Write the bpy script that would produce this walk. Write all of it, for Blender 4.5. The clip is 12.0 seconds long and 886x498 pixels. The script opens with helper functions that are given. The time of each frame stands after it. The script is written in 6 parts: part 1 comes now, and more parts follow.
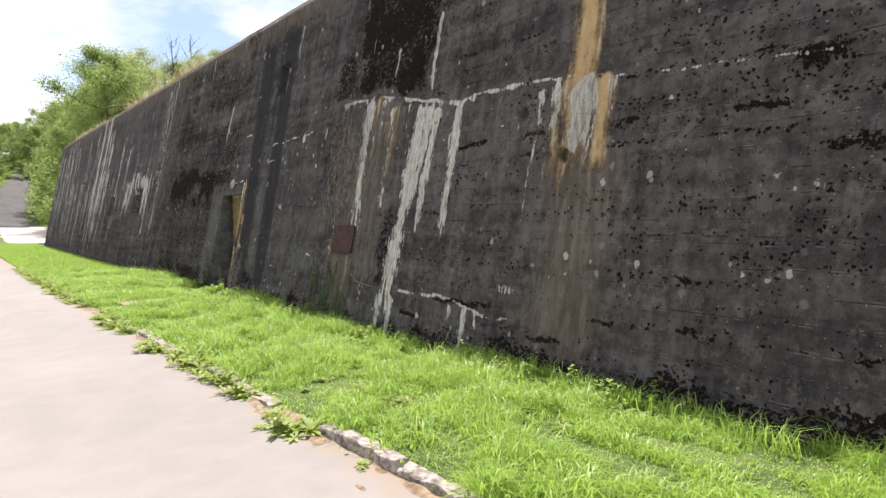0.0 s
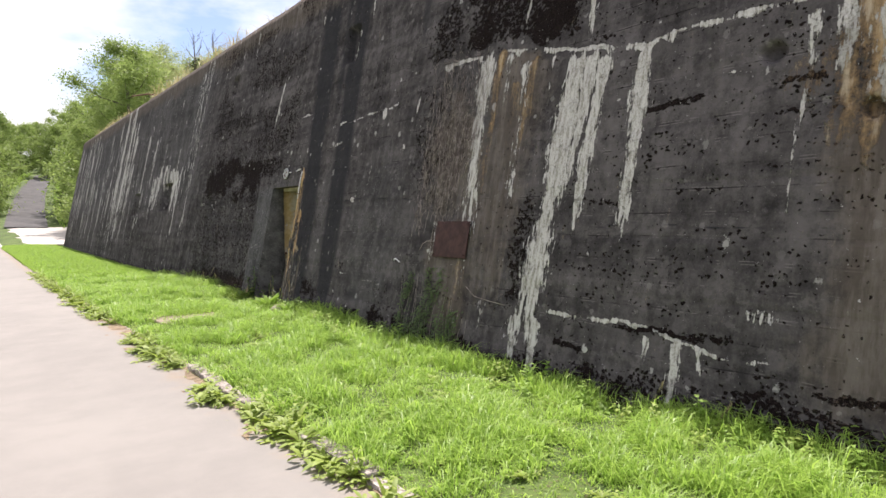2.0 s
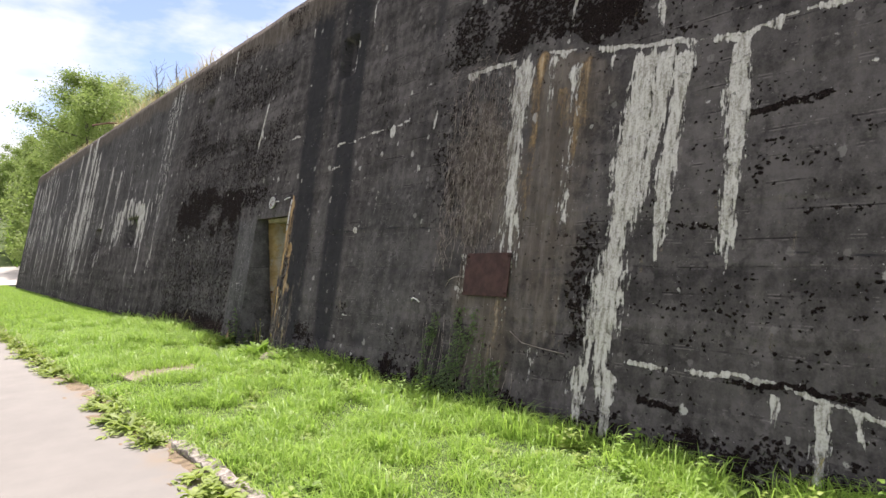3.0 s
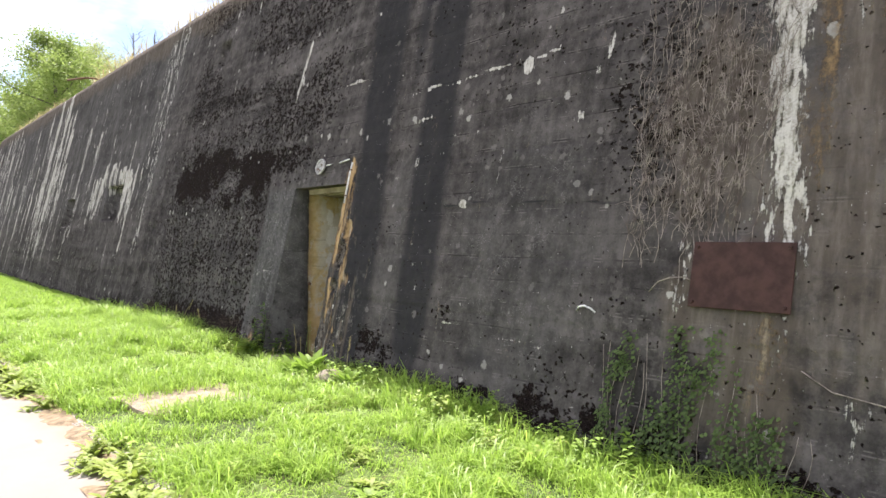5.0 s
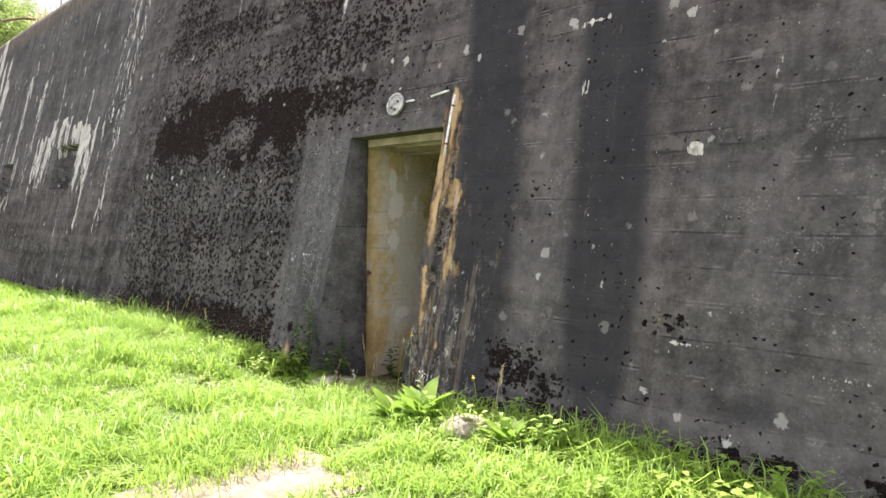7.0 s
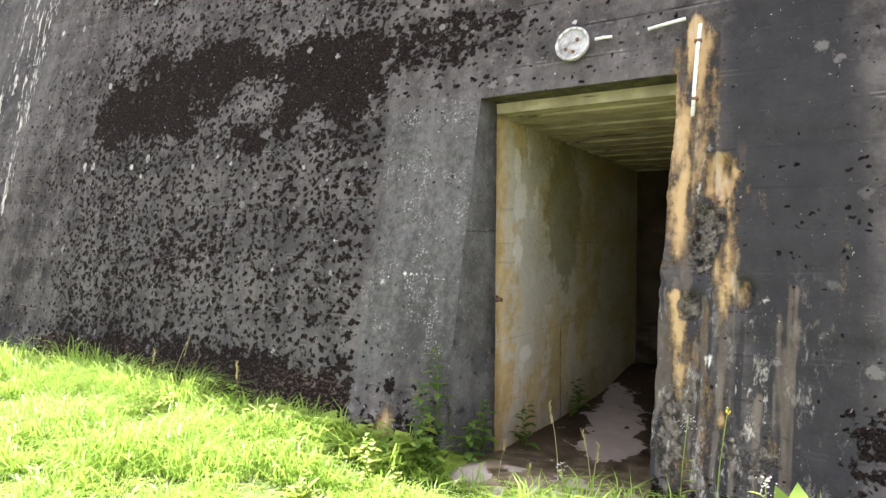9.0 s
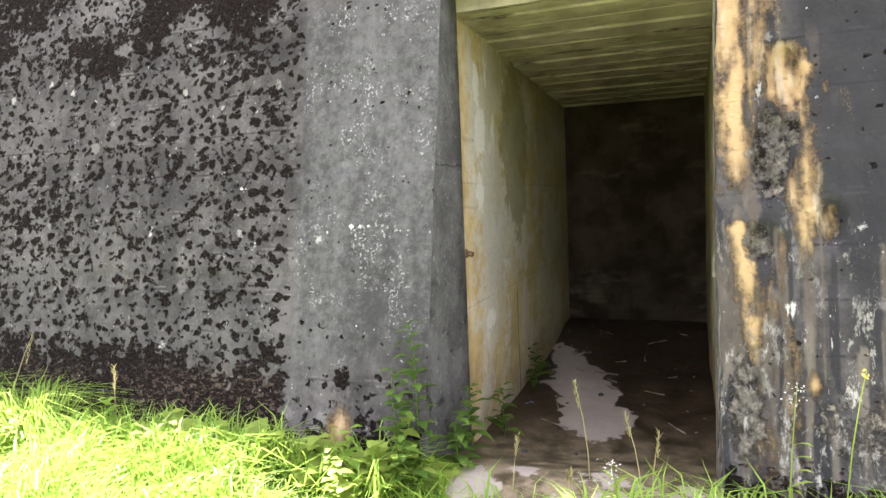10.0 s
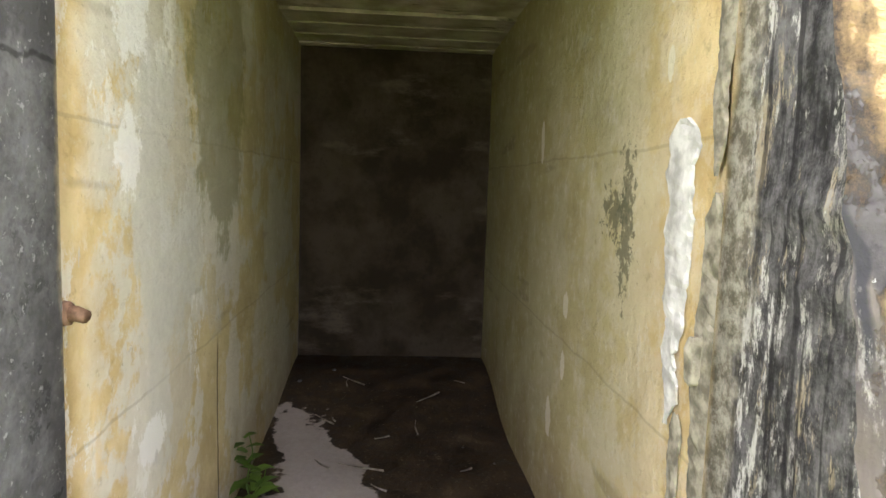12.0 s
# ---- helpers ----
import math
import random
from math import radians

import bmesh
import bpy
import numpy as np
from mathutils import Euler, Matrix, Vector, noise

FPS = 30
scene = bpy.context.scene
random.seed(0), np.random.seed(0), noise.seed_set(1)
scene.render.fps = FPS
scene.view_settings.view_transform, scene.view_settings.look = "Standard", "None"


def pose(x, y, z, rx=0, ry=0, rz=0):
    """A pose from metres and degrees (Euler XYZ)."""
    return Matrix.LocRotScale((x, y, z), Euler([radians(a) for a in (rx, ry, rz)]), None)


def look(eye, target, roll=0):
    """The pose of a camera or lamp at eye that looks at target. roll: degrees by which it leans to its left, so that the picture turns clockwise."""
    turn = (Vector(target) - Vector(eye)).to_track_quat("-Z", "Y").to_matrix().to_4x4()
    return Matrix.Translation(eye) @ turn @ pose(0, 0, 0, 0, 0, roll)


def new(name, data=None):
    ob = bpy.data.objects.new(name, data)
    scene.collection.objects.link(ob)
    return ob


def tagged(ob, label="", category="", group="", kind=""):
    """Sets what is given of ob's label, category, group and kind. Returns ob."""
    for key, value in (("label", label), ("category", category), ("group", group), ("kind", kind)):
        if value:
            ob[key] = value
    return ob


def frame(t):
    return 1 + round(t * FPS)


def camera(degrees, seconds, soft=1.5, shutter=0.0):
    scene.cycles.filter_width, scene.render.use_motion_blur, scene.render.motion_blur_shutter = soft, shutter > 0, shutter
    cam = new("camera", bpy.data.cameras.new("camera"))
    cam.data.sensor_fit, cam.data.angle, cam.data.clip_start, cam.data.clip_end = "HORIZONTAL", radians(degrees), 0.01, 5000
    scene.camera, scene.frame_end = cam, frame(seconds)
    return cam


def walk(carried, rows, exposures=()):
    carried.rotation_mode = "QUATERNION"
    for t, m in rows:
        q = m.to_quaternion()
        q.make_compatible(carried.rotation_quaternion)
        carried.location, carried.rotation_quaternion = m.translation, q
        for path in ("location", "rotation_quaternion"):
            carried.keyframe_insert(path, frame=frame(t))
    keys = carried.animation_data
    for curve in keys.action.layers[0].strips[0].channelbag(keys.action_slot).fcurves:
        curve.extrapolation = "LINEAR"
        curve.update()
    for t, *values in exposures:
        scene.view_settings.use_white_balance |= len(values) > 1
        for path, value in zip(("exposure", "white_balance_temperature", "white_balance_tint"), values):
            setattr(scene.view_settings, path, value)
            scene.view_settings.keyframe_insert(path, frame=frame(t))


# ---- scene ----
cam = camera(67.9, 12.0)
METRES, EYE, TILT, LEAN, TURN = 16.2, 1.54, 0.0, 0.0, -37.6
ROWS = [
    (0.0, 0.0, 0.0, 0.0, -0.03, -2.69, 0.74),
    (0.5, -0.0216, 0.0354, -0.0017, 1.17, -2.86, 1.4),
    (1.0, -0.0465, 0.0728, -0.0019, 1.0, -2.52, 0.79),
    (1.5, -0.0689, 0.1131, -0.0031, 0.83, -2.61, 0.39),
    (2.0, -0.0909, 0.1532, -0.0044, 1.25, -2.52, 0.69),
    (2.5, -0.1115, 0.1917, -0.0033, 0.09, -0.49, 1.62),
    (4.5, -0.2056, 0.3455, -0.0062, -4.98, 0.64, 0.23),
    (5.0, -0.2283, 0.3866, -0.008, -4.39, -0.39, -0.8),
    (5.5, -0.2507, 0.4262, -0.0088, -5.41, -0.41, 0.72),
    (6.0, -0.2714, 0.4675, -0.0106, -4.9, -0.91, 0.15),
    (6.5, -0.2911, 0.5059, -0.0112, -7.96, -1.95, -0.11),
    (7.0, -0.311, 0.5466, -0.0124, -8.69, -2.2, -0.92),
    (7.5, -0.3335, 0.5852, -0.0121, -10.92, -1.7, -0.67),
    (9.5, -0.4113, 0.729, -0.0207, -24.42, -2.39, 1.02),
    (10.0, -0.409, 0.7631, -0.0247, -31.92, -4.28, 2.27),
    (10.5, -0.4002, 0.7908, -0.0256, -40.77, -4.71, -0.05),
    (11.0, -0.3865, 0.8138, -0.022, -49.85, -6.86, 0.23),
    (11.5, -0.36, 0.8352, -0.0235, -52.57, -5.95, -0.05),
    (12.0, -0.3331, 0.8586, -0.0259, -56.61, -5.72, -1.91),
]
walk(cam, [(t, pose(0, 0, EYE, TILT, LEAN, TURN) @ pose(METRES * x, METRES * y, METRES * z, 90 + pitch, roll, yaw)) for t, x, y, z, yaw, pitch, roll in ROWS],
     [(0.0, 1.05, 6500, 22), (2.5, 0.95, 6500, 22), (4.5, 1.35, 6500, 22), (5.5, 1.62, 6500, 22), (7.5, 1.88, 6500, 22), (9.5, 2.6, 6500, 22),
      (10.0, 2.85, 6500, 22), (11.0, 3.15, 6500, 22), (11.5, 3.35, 6500, 22), (12.0, 3.55, 6500, 22)])

# ---- world, sun ----
SUN_ELEV, SUN_AZ = 62.0, 60.0          # azimuth from +x towards +y
world = bpy.data.worlds.new("sky")
scene.world = world
world.use_nodes = True
wn, wl = world.node_tree.nodes, world.node_tree.links
wn.clear()
w_out, w_bg = wn.new("ShaderNodeOutputWorld"), wn.new("ShaderNodeBackground")
w_sky = wn.new("ShaderNodeTexSky")
w_sky.sky_type, w_sky.sun_disc = "NISHITA", False
w_sky.sun_elevation, w_sky.sun_rotation = radians(SUN_ELEV), radians(90 - SUN_AZ)
w_sky.air_density, w_sky.dust_density = 1.0, 0.6
w_tc, w_map, w_noise, w_ramp, w_mix = (wn.new("ShaderNodeTexCoord"), wn.new("ShaderNodeMapping"), wn.new("ShaderNodeTexNoise"),
                                       wn.new("ShaderNodeValToRGB"), wn.new("ShaderNodeMix"))
w_map.inputs["Scale"].default_value = (1.0, 1.0, 2.6)
w_map.inputs["Location"].default_value = (0.35, 0.1, 0.0)
w_noise.inputs["Scale"].default_value, w_noise.inputs["Detail"].default_value, w_noise.inputs["Roughness"].default_value = 2.2, 7.0, 0.55
w_ramp.color_ramp.elements[0].position, w_ramp.color_ramp.elements[1].position = 0.40, 0.56
w_mix.data_type = "RGBA"
w_mix.inputs["B"].default_value = (8.6, 8.7, 8.8, 1)
wl.new(w_tc.outputs["Generated"], w_map.inputs["Vector"])
wl.new(w_map.outputs["Vector"], w_noise.inputs["Vector"])
wl.new(w_noise.outputs["Fac"], w_ramp.inputs["Fac"])
wl.new(w_ramp.outputs["Color"], w_mix.inputs["Factor"])
wl.new(w_sky.outputs["Color"], w_mix.inputs["A"])
wl.new(w_mix.outputs["Result"], w_bg.inputs["Color"])
w_bg.inputs["Strength"].default_value = 0.085
wl.new(w_bg.outputs["Background"], w_out.inputs["Surface"])

sun = new("sun", bpy.data.lights.new("sun", "SUN"))
sun.data.energy, sun.data.angle, sun.data.color = 5.0, radians(0.5), (1.0, 0.96, 0.88)
_d = Vector((math.cos(radians(SUN_ELEV)) * math.cos(radians(SUN_AZ)), math.cos(radians(SUN_ELEV)) * math.sin(radians(SUN_AZ)), math.sin(radians(SUN_ELEV))))
sun.matrix_world = look(_d * 60, (0, 0, 0))


# ---- material helpers ----
class Mat:
    """A node material with short names for the nodes it is built of."""

    def __init__(self, name, rough=0.9, metal=0.0, spec=0.3):
        self.m = bpy.data.materials.new(name)
        self.m.use_nodes = True
        self.t = self.m.node_tree
        self.b = self.t.nodes["Principled BSDF"]
        self.b.inputs["Roughness"].default_value = rough
        self.b.inputs["Metallic"].default_value = metal
        self.b.inputs["Specular IOR Level"].default_value = spec
        self.tc = self.t.nodes.new("ShaderNodeTexCoord")
        self.obj = self.tc.outputs["Object"]

    def put(self, sock, v):
        if isinstance(v, bpy.types.NodeSocket):
            self.t.links.new(v, sock)
        elif isinstance(v, (tuple, list)) and sock.type == "RGBA" and len(v) == 3:
            sock.default_value = (*v, 1)
        else:
            sock.default_value = v

    def math(self, op, a, b=0.0, clamp=False):
        n = self.t.nodes.new("ShaderNodeMath")
        n.operation, n.use_clamp = op, clamp
        self.put(n.inputs[0], a), self.put(n.inputs[1], b)
        return n.outputs[0]

    def mapped(self, scale=(1, 1, 1), vec=None, loc=(0, 0, 0)):
        n = self.t.nodes.new("ShaderNodeMapping")
        n.inputs["Scale"].default_value, n.inputs["Location"].default_value = scale, loc
        self.put(n.inputs["Vector"], vec or self.obj)
        return n.outputs[0]

    def noise(self, scale, detail=5.0, rough=0.55, vec=None, warp=0.0):
        n = self.t.nodes.new("ShaderNodeTexNoise")
        n.inputs["Scale"].default_value, n.inputs["Detail"].default_value = scale, detail
        n.inputs["Roughness"].default_value, n.inputs["Distortion"].default_value = rough, warp
        self.put(n.inputs["Vector"], vec or self.obj)
        return n.outputs["Fac"]

    def voronoi(self, scale, vec=None, out="Distance", feature="F1", rand=1.0):
        n = self.t.nodes.new("ShaderNodeTexVoronoi")
        n.feature = feature
        n.inputs["Scale"].default_value, n.inputs["Randomness"].default_value = scale, rand
        self.put(n.inputs["Vector"], vec or self.obj)
        return n.outputs[out]

    def step(self, v, lo, hi, a=0.0, b=1.0):
        n = self.t.nodes.new("ShaderNodeMapRange")
        n.interpolation_type = "SMOOTHSTEP"
        for k, x in zip((0, 1, 2, 3, 4), (v, lo, hi, a, b)):
            self.put(n.inputs[k], x)
        return n.outputs[0]

    def mix(self, f, a, b, mode="MIX"):
        n = self.t.nodes.new("ShaderNodeMix")
        n.data_type, n.blend_type = "RGBA", mode
        self.put(n.inputs["Factor"], f), self.put(n.inputs["A"], a), self.put(n.inputs["B"], b)
        return n.outputs["Result"]

    def attr(self, name):
        n = self.t.nodes.new("ShaderNodeAttribute")
        n.attribute_name = name
        s = self.t.nodes.new("ShaderNodeSeparateColor")
        self.t.links.new(n.outputs["Color"], s.inputs[0])
        return s.outputs

    def xyz(self):
        s = self.t.nodes.new("ShaderNodeSeparateXYZ")
        self.t.links.new(self.obj, s.inputs[0])
        return s.outputs

    def random(self, island=False):
        if island:
            return self.t.nodes.new("ShaderNodeNewGeometry").outputs["Random Per Island"]
        return self.t.nodes.new("ShaderNodeObjectInfo").outputs["Random"]

    def bump(self, h, strength=0.5, dist=0.01):
        n = self.t.nodes.new("ShaderNodeBump")
        n.inputs["Strength"].default_value, n.inputs["Distance"].default_value = strength, dist
        self.put(n.inputs["Height"], h)
        self.t.links.new(n.outputs[0], self.b.inputs["Normal"])

    def color(self, c):
        self.put(self.b.inputs["Base Color"], c)
        return self

    def rough(self, r):
        self.put(self.b.inputs["Roughness"], r)

    def leafy(self, c, amount=0.45):
        """Thin leaf: part of the light passes through."""
        self.color(c)
        tr, mx = self.t.nodes.new("ShaderNodeBsdfTranslucent"), self.t.nodes.new("ShaderNodeMixShader")
        self.put(tr.inputs["Color"], c)
        mx.inputs[0].default_value = amount
        self.t.links.new(self.b.outputs[0], mx.inputs[1])
        self.t.links.new(tr.outputs[0], mx.inputs[2])
        self.t.links.new(mx.outputs[0], self.t.nodes["Material Output"].inputs["Surface"])
        return self


# ---- materials ----
def concrete_wall_material():
    m = Mat("stained_concrete", 1.0, spec=0.04)
    a, b = m.attr("stain_a"), m.attr("stain_b")
    fine, mid, big = m.noise(60, 6), m.noise(9, 7, 0.65), m.noise(0.9, 4)
    run = m.noise(3.2, 6, 0.62, m.mapped((1, 1, 0.09)))
    run2 = m.noise(11, 5, 0.62, m.mapped((1, 1, 0.05)))
    boards = m.noise(5.5, 4, 0.55, m.mapped((0.15, 0.06, 1)))
    tone = m.math("ADD", m.math("MULTIPLY", mid, 0.40), m.math("MULTIPLY", run, 0.35))
    tone = m.math("ADD", tone, m.math("MULTIPLY", big, 0.25))
    tone = m.math("ADD", tone, m.math("MULTIPLY", m.math("SUBTRACT", boards, 0.5), 0.30))
    tone = m.math("ADD", tone, m.math("MULTIPLY", m.math("SUBTRACT", run2, 0.5), 0.15))
    tone = m.math("ADD", tone, m.math("MULTIPLY", m.math("SUBTRACT", fine, 0.5), 0.16))
    c = m.mix(m.step(tone, 0.34, 0.69), (0.031, 0.0285, 0.0275), (0.130, 0.119, 0.113))
    blot = m.step(m.noise(4.2, 7, 0.68), 0.55, 0.62)
    c = m.mix(m.math("MULTIPLY", blot, 0.38), c, (0.165, 0.150, 0.143))
    # shuttering boards: a tone for each, a thin broken joint between them
    wy, wz = m.xyz()[1], m.xyz()[2]
    lift = m.math("ADD", m.math("MULTIPLY", wz, 5.2), m.math("MULTIPLY", m.noise(0.7, 3), 0.35))
    bn = m.t.nodes.new("ShaderNodeTexWhiteNoise")
    bn.noise_dimensions = "1D"
    m.put(bn.inputs["W"], m.math("FLOOR", lift))
    c = m.mix(m.math("MULTIPLY", bn.outputs["Value"], 0.22), c, (0.030, 0.028, 0.028))
    joint_d = m.math("ABSOLUTE", m.math("SUBTRACT", m.math("FRACT", lift), 0.5))
    broken = m.step(m.noise(2.3, 6, 0.7, m.mapped((1, 1, 2.5))), 0.50, 0.60)
    joint = m.math("MULTIPLY", m.step(joint_d, 0.462, 0.488), broken)
    c = m.mix(m.math("MULTIPLY", joint, 0.70), c, (0.014, 0.012, 0.012))
    arris = m.math("MULTIPLY", m.math("MULTIPLY", m.step(joint_d, 0.40, 0.44), m.step(joint_d, 0.475, 0.45)), m.step(m.noise(6, 6, 0.7), 0.54, 0.60))
    c = m.mix(m.math("MULTIPLY", arris, 0.40), c, (0.22, 0.20, 0.19))
    # pale, cleaner concrete
    grain = m.noise(24, 8, 0.75)
    pale = m.mix(m.step(m.math("ADD", m.math("MULTIPLY", grain, 0.55), m.math("MULTIPLY", run, 0.45)), 0.40, 0.62), (0.050, 0.049, 0.048), (0.122, 0.120, 0.115))
    speck = m.math("MULTIPLY", m.step(m.noise(70, 4, 0.6), 0.56, 0.62), m.step(m.noise(4.5, 5, 0.65), 0.50, 0.62))
    pale = m.mix(m.math("MULTIPLY", speck, 0.65), pale, (0.40, 0.395, 0.385))
    c = m.mix(m.math("MULTIPLY", b[1], 0.9), c, pale)
    # smooth dark water runs
    dark = m.step(m.math("ADD", a[2], m.math("MULTIPLY", m.math("SUBTRACT", run, 0.5), 0.5)), 0.3, 0.7)
    c = m.mix(m.math("MULTIPLY", dark, 0.85), c, (0.028, 0.028, 0.030))
    # brown film below leaking joints
    oc = m.step(m.math("ADD", b[2], m.math("MULTIPLY", m.math("SUBTRACT", mid, 0.5), 0.7)), 0.25, 0.75)
    c = m.mix(m.math("MULTIPLY", oc, 0.75), c, m.mix(m.step(run2, 0.4, 0.65), (0.098, 0.080, 0.064), (0.165, 0.142, 0.118)))
    # lichen spots
    sp_v = m.mapped((1, 1, 0.8))
    cell = m.t.nodes.new("ShaderNodeTexVoronoi")
    cell.inputs["Scale"].default_value = 6.0
    m.put(cell.inputs["Vector"], sp_v)
    sc = m.t.nodes.new("ShaderNodeSeparateColor")
    m.t.links.new(cell.outputs["Color"], sc.inputs[0])
    rad = m.math("MULTIPLY", m.math("POWER", sc.outputs[0], 3.0), 0.235)
    spot = m.step(m.math("ADD", m.math("SUBTRACT", rad, cell.outputs["Distance"]), m.math("MULTIPLY", m.math("SUBTRACT", m.noise(22, 6, 0.7), 0.5), 0.55)), 0.0, 0.05)
    cell2 = m.t.nodes.new("ShaderNodeTexVoronoi")
    cell2.inputs["Scale"].default_value = 6.5
    m.put(cell2.inputs["Vector"], m.obj)
    sc2 = m.t.nodes.new("ShaderNodeSeparateColor")
    m.t.links.new(cell2.outputs["Color"], sc2.inputs[0])
    disc = m.math("SUBTRACT", m.math("MULTIPLY", m.math("POWER", sc2.outputs[0], 2.6), 0.27), cell2.outputs["Distance"])
    disc = m.step(m.math("ADD", disc, m.math("MULTIPLY", m.math("SUBTRACT", m.noise(20, 7, 0.75), 0.5), 0.62)), -0.02, 0.06)
    disc = m.math("MULTIPLY", disc, m.step(m.noise(0.8, 3), 0.42, 0.55))
    c = m.mix(m.math("MULTIPLY", disc, 0.38), c, (0.24, 0.225, 0.21))
    # small white flecks
    fleck = m.step(m.noise(44, 5, 0.62, m.mapped((1, 1, 0.75))), m.math("SUBTRACT", 0.690, m.math("MULTIPLY", b[0], 0.062)), 0.72)
    # black moss
    clump = m.t.nodes.new("ShaderNodeTexVoronoi")
    clump.inputs["Scale"].default_value = 23.0
    wn_ = m.t.nodes.new("ShaderNodeTexNoise")
    wn_.inputs["Scale"].default_value, wn_.inputs["Detail"].default_value = 16.0, 4.0
    m.put(wn_.inputs["Vector"], m.obj)
    wm = m.t.nodes.new("ShaderNodeVectorMath")
    wm.operation = "MULTIPLY_ADD"
    m.put(wm.inputs[0], wn_.outputs["Color"])
    wm.inputs[1].default_value = (0.07, 0.07, 0.07)
    m.put(wm.inputs[2], m.obj)
    m.put(clump.inputs["Vector"], m.mapped((1, 0.85, 1.1), wm.outputs[0]))
    cr = m.t.nodes.new("ShaderNodeSeparateColor")
    m.t.links.new(clump.outputs["Color"], cr.inputs[0])
    mn2 = m.math("SUBTRACT", m.noise(2.6, 4, 0.6), 0.5)
    rad2 = m.math("ADD", m.math("MULTIPLY", b[0], 0.78), m.math("ADD", m.math("MULTIPLY", m.math("SUBTRACT", cr.outputs[0], 0.62), 0.42), m.math("MULTIPLY", mn2, 0.55)))
    ragged = m.math("MULTIPLY", m.math("SUBTRACT", m.noise(42, 6, 0.72), 0.5), 0.78)
    dots = m.step(m.math("ADD", m.math("SUBTRACT", rad2, clump.outputs["Distance"]), ragged), -0.03, 0.06)
    rows = m.step(m.math("ADD", m.math("MULTIPLY", b[0], 0.52), m.noise(15, 6, 0.66, m.mapped((1, 0.95, 1.15)))), 0.805, 0.84)
    moss = m.math("MAXIMUM", dots, rows)
    tuft = m.noise(85, 5, 0.7)
    mossy = m.mix(m.step(tuft, 0.40, 0.66), (0.005, 0.0036, 0.0035), (0.027, 0.0185, 0.0165))
    # brown-tan grain of the moss, with glints painted into the same specks
    crumbs = m.noise(40, 8, 0.78, m.mapped((1, 0.7, 1.4)))
    mossy = m.mix(m.math("MULTIPLY", m.step(crumbs, 0.51, 0.60), m.step(b[2], 0.1, 0.8, 0.12, 1.0)), mossy, (0.135, 0.100, 0.078))
    c = m.mix(m.math("MULTIPLY", moss, 0.95), c, mossy)
    c = m.mix(m.math("MULTIPLY", spot, m.math("MULTIPLY", sc.outputs[1], 0.85)), c, (0.46, 0.45, 0.41))
    c = m.mix(m.math("MULTIPLY", fleck, 0.7), c, (0.46, 0.45, 0.43))
    # rust and ochre
    ru = m.step(m.math("ADD", a[1], m.math("MULTIPLY", m.math("SUBTRACT", m.math("MULTIPLY", m.math("ADD", m.noise(26, 9, 0.82), run2), 0.5), 0.5), 3.1)), 0.26, 0.86)
    body = m.step(m.math("ADD", a[1], m.math("MULTIPLY", m.math("SUBTRACT", mid, 0.5), 0.9)), 0.45, 1.0)
    ochre = m.mix(body, (0.33, 0.220, 0.115), (0.57, 0.395, 0.200))
    ochre = m.mix(m.step(run2, 0.54, 0.70, 0.0, 0.6), ochre, (0.62, 0.54, 0.40))
    ochre = m.mix(m.step(grain, 0.42, 0.30, 0.0, 0.6), ochre, (0.20, 0.10, 0.045))
    c = m.mix(m.math("MULTIPLY", ru, 0.92), c, ochre)
    # crumbled core of the broken edge
    e = m.attr("stain_c")
    crust = m.math("ADD", m.math("MULTIPLY", m.noise(38, 9, 0.8), 0.55), m.math("MULTIPLY", m.noise(14, 6, 0.65), 0.45))
    crumb = m.step(m.math("ADD", e[0], m.math("MULTIPLY", m.math("SUBTRACT", crust, 0.5), 2.6)), 0.42, 0.58)
    core = m.mix(m.step(crust, 0.42, 0.56), (0.012, 0.010, 0.009), (0.19, 0.170, 0.145))
    core = m.mix(m.step(crust, 0.55, 0.62, 0.0, 0.8), core, (0.40, 0.35, 0.27))
    c = m.mix(m.math("MULTIPLY", crumb, 0.95), c, core)
    # flaking pale skin low on the broken door edge
    skin = m.math("MULTIPLY", m.step(wy, 12.75, 13.35), m.math("MULTIPLY", m.step(wy, 13.80, 13.76), m.step(m.math("ADD", wz, m.math("MULTIPLY", mid, 0.5)), 1.55, 0.75)))
    flaky = m.math("ADD", m.math("MULTIPLY", m.noise(30, 8, 0.8, m.mapped((1, 1, 0.4))), 0.6), m.math("MULTIPLY", m.noise(9, 5, 0.6, m.mapped((1, 1, 0.5))), 0.4))
    c = m.mix(m.math("MULTIPLY", skin, m.step(flaky, 0.53, 0.60, 0.0, 0.75)), c, m.mix(m.step(run2, 0.42, 0.62), (0.20, 0.185, 0.165), (0.50, 0.47, 0.41)))
    # lime crust
    run3 = m.noise(30, 4, 0.6, m.mapped((1, 1, 0.07)))
    ed = m.math("MULTIPLY", m.math("SUBTRACT", m.math("ADD", m.math("MULTIPLY", run3, 0.65), m.math("MULTIPLY", grain, 0.35)), 0.5), 2.5)
    cal = m.step(m.math("ADD", a[0], ed), 0.42, 0.58)
    c = m.mix(m.math("MULTIPLY", cal, 0.93), c, m.mix(m.step(m.math("ADD", m.math("MULTIPLY", run3, 0.6), m.math("MULTIPLY", fine, 0.4)), 0.36, 0.6), (0.25, 0.235, 0.195), (0.56, 0.545, 0.495)))
    m.color(c)
    h = m.math("ADD", m.math("MULTIPLY", fine, 0.25), m.math("MULTIPLY", mid, 0.5))
    h = m.math("ADD", h, m.math("MULTIPLY", boards, 0.7))
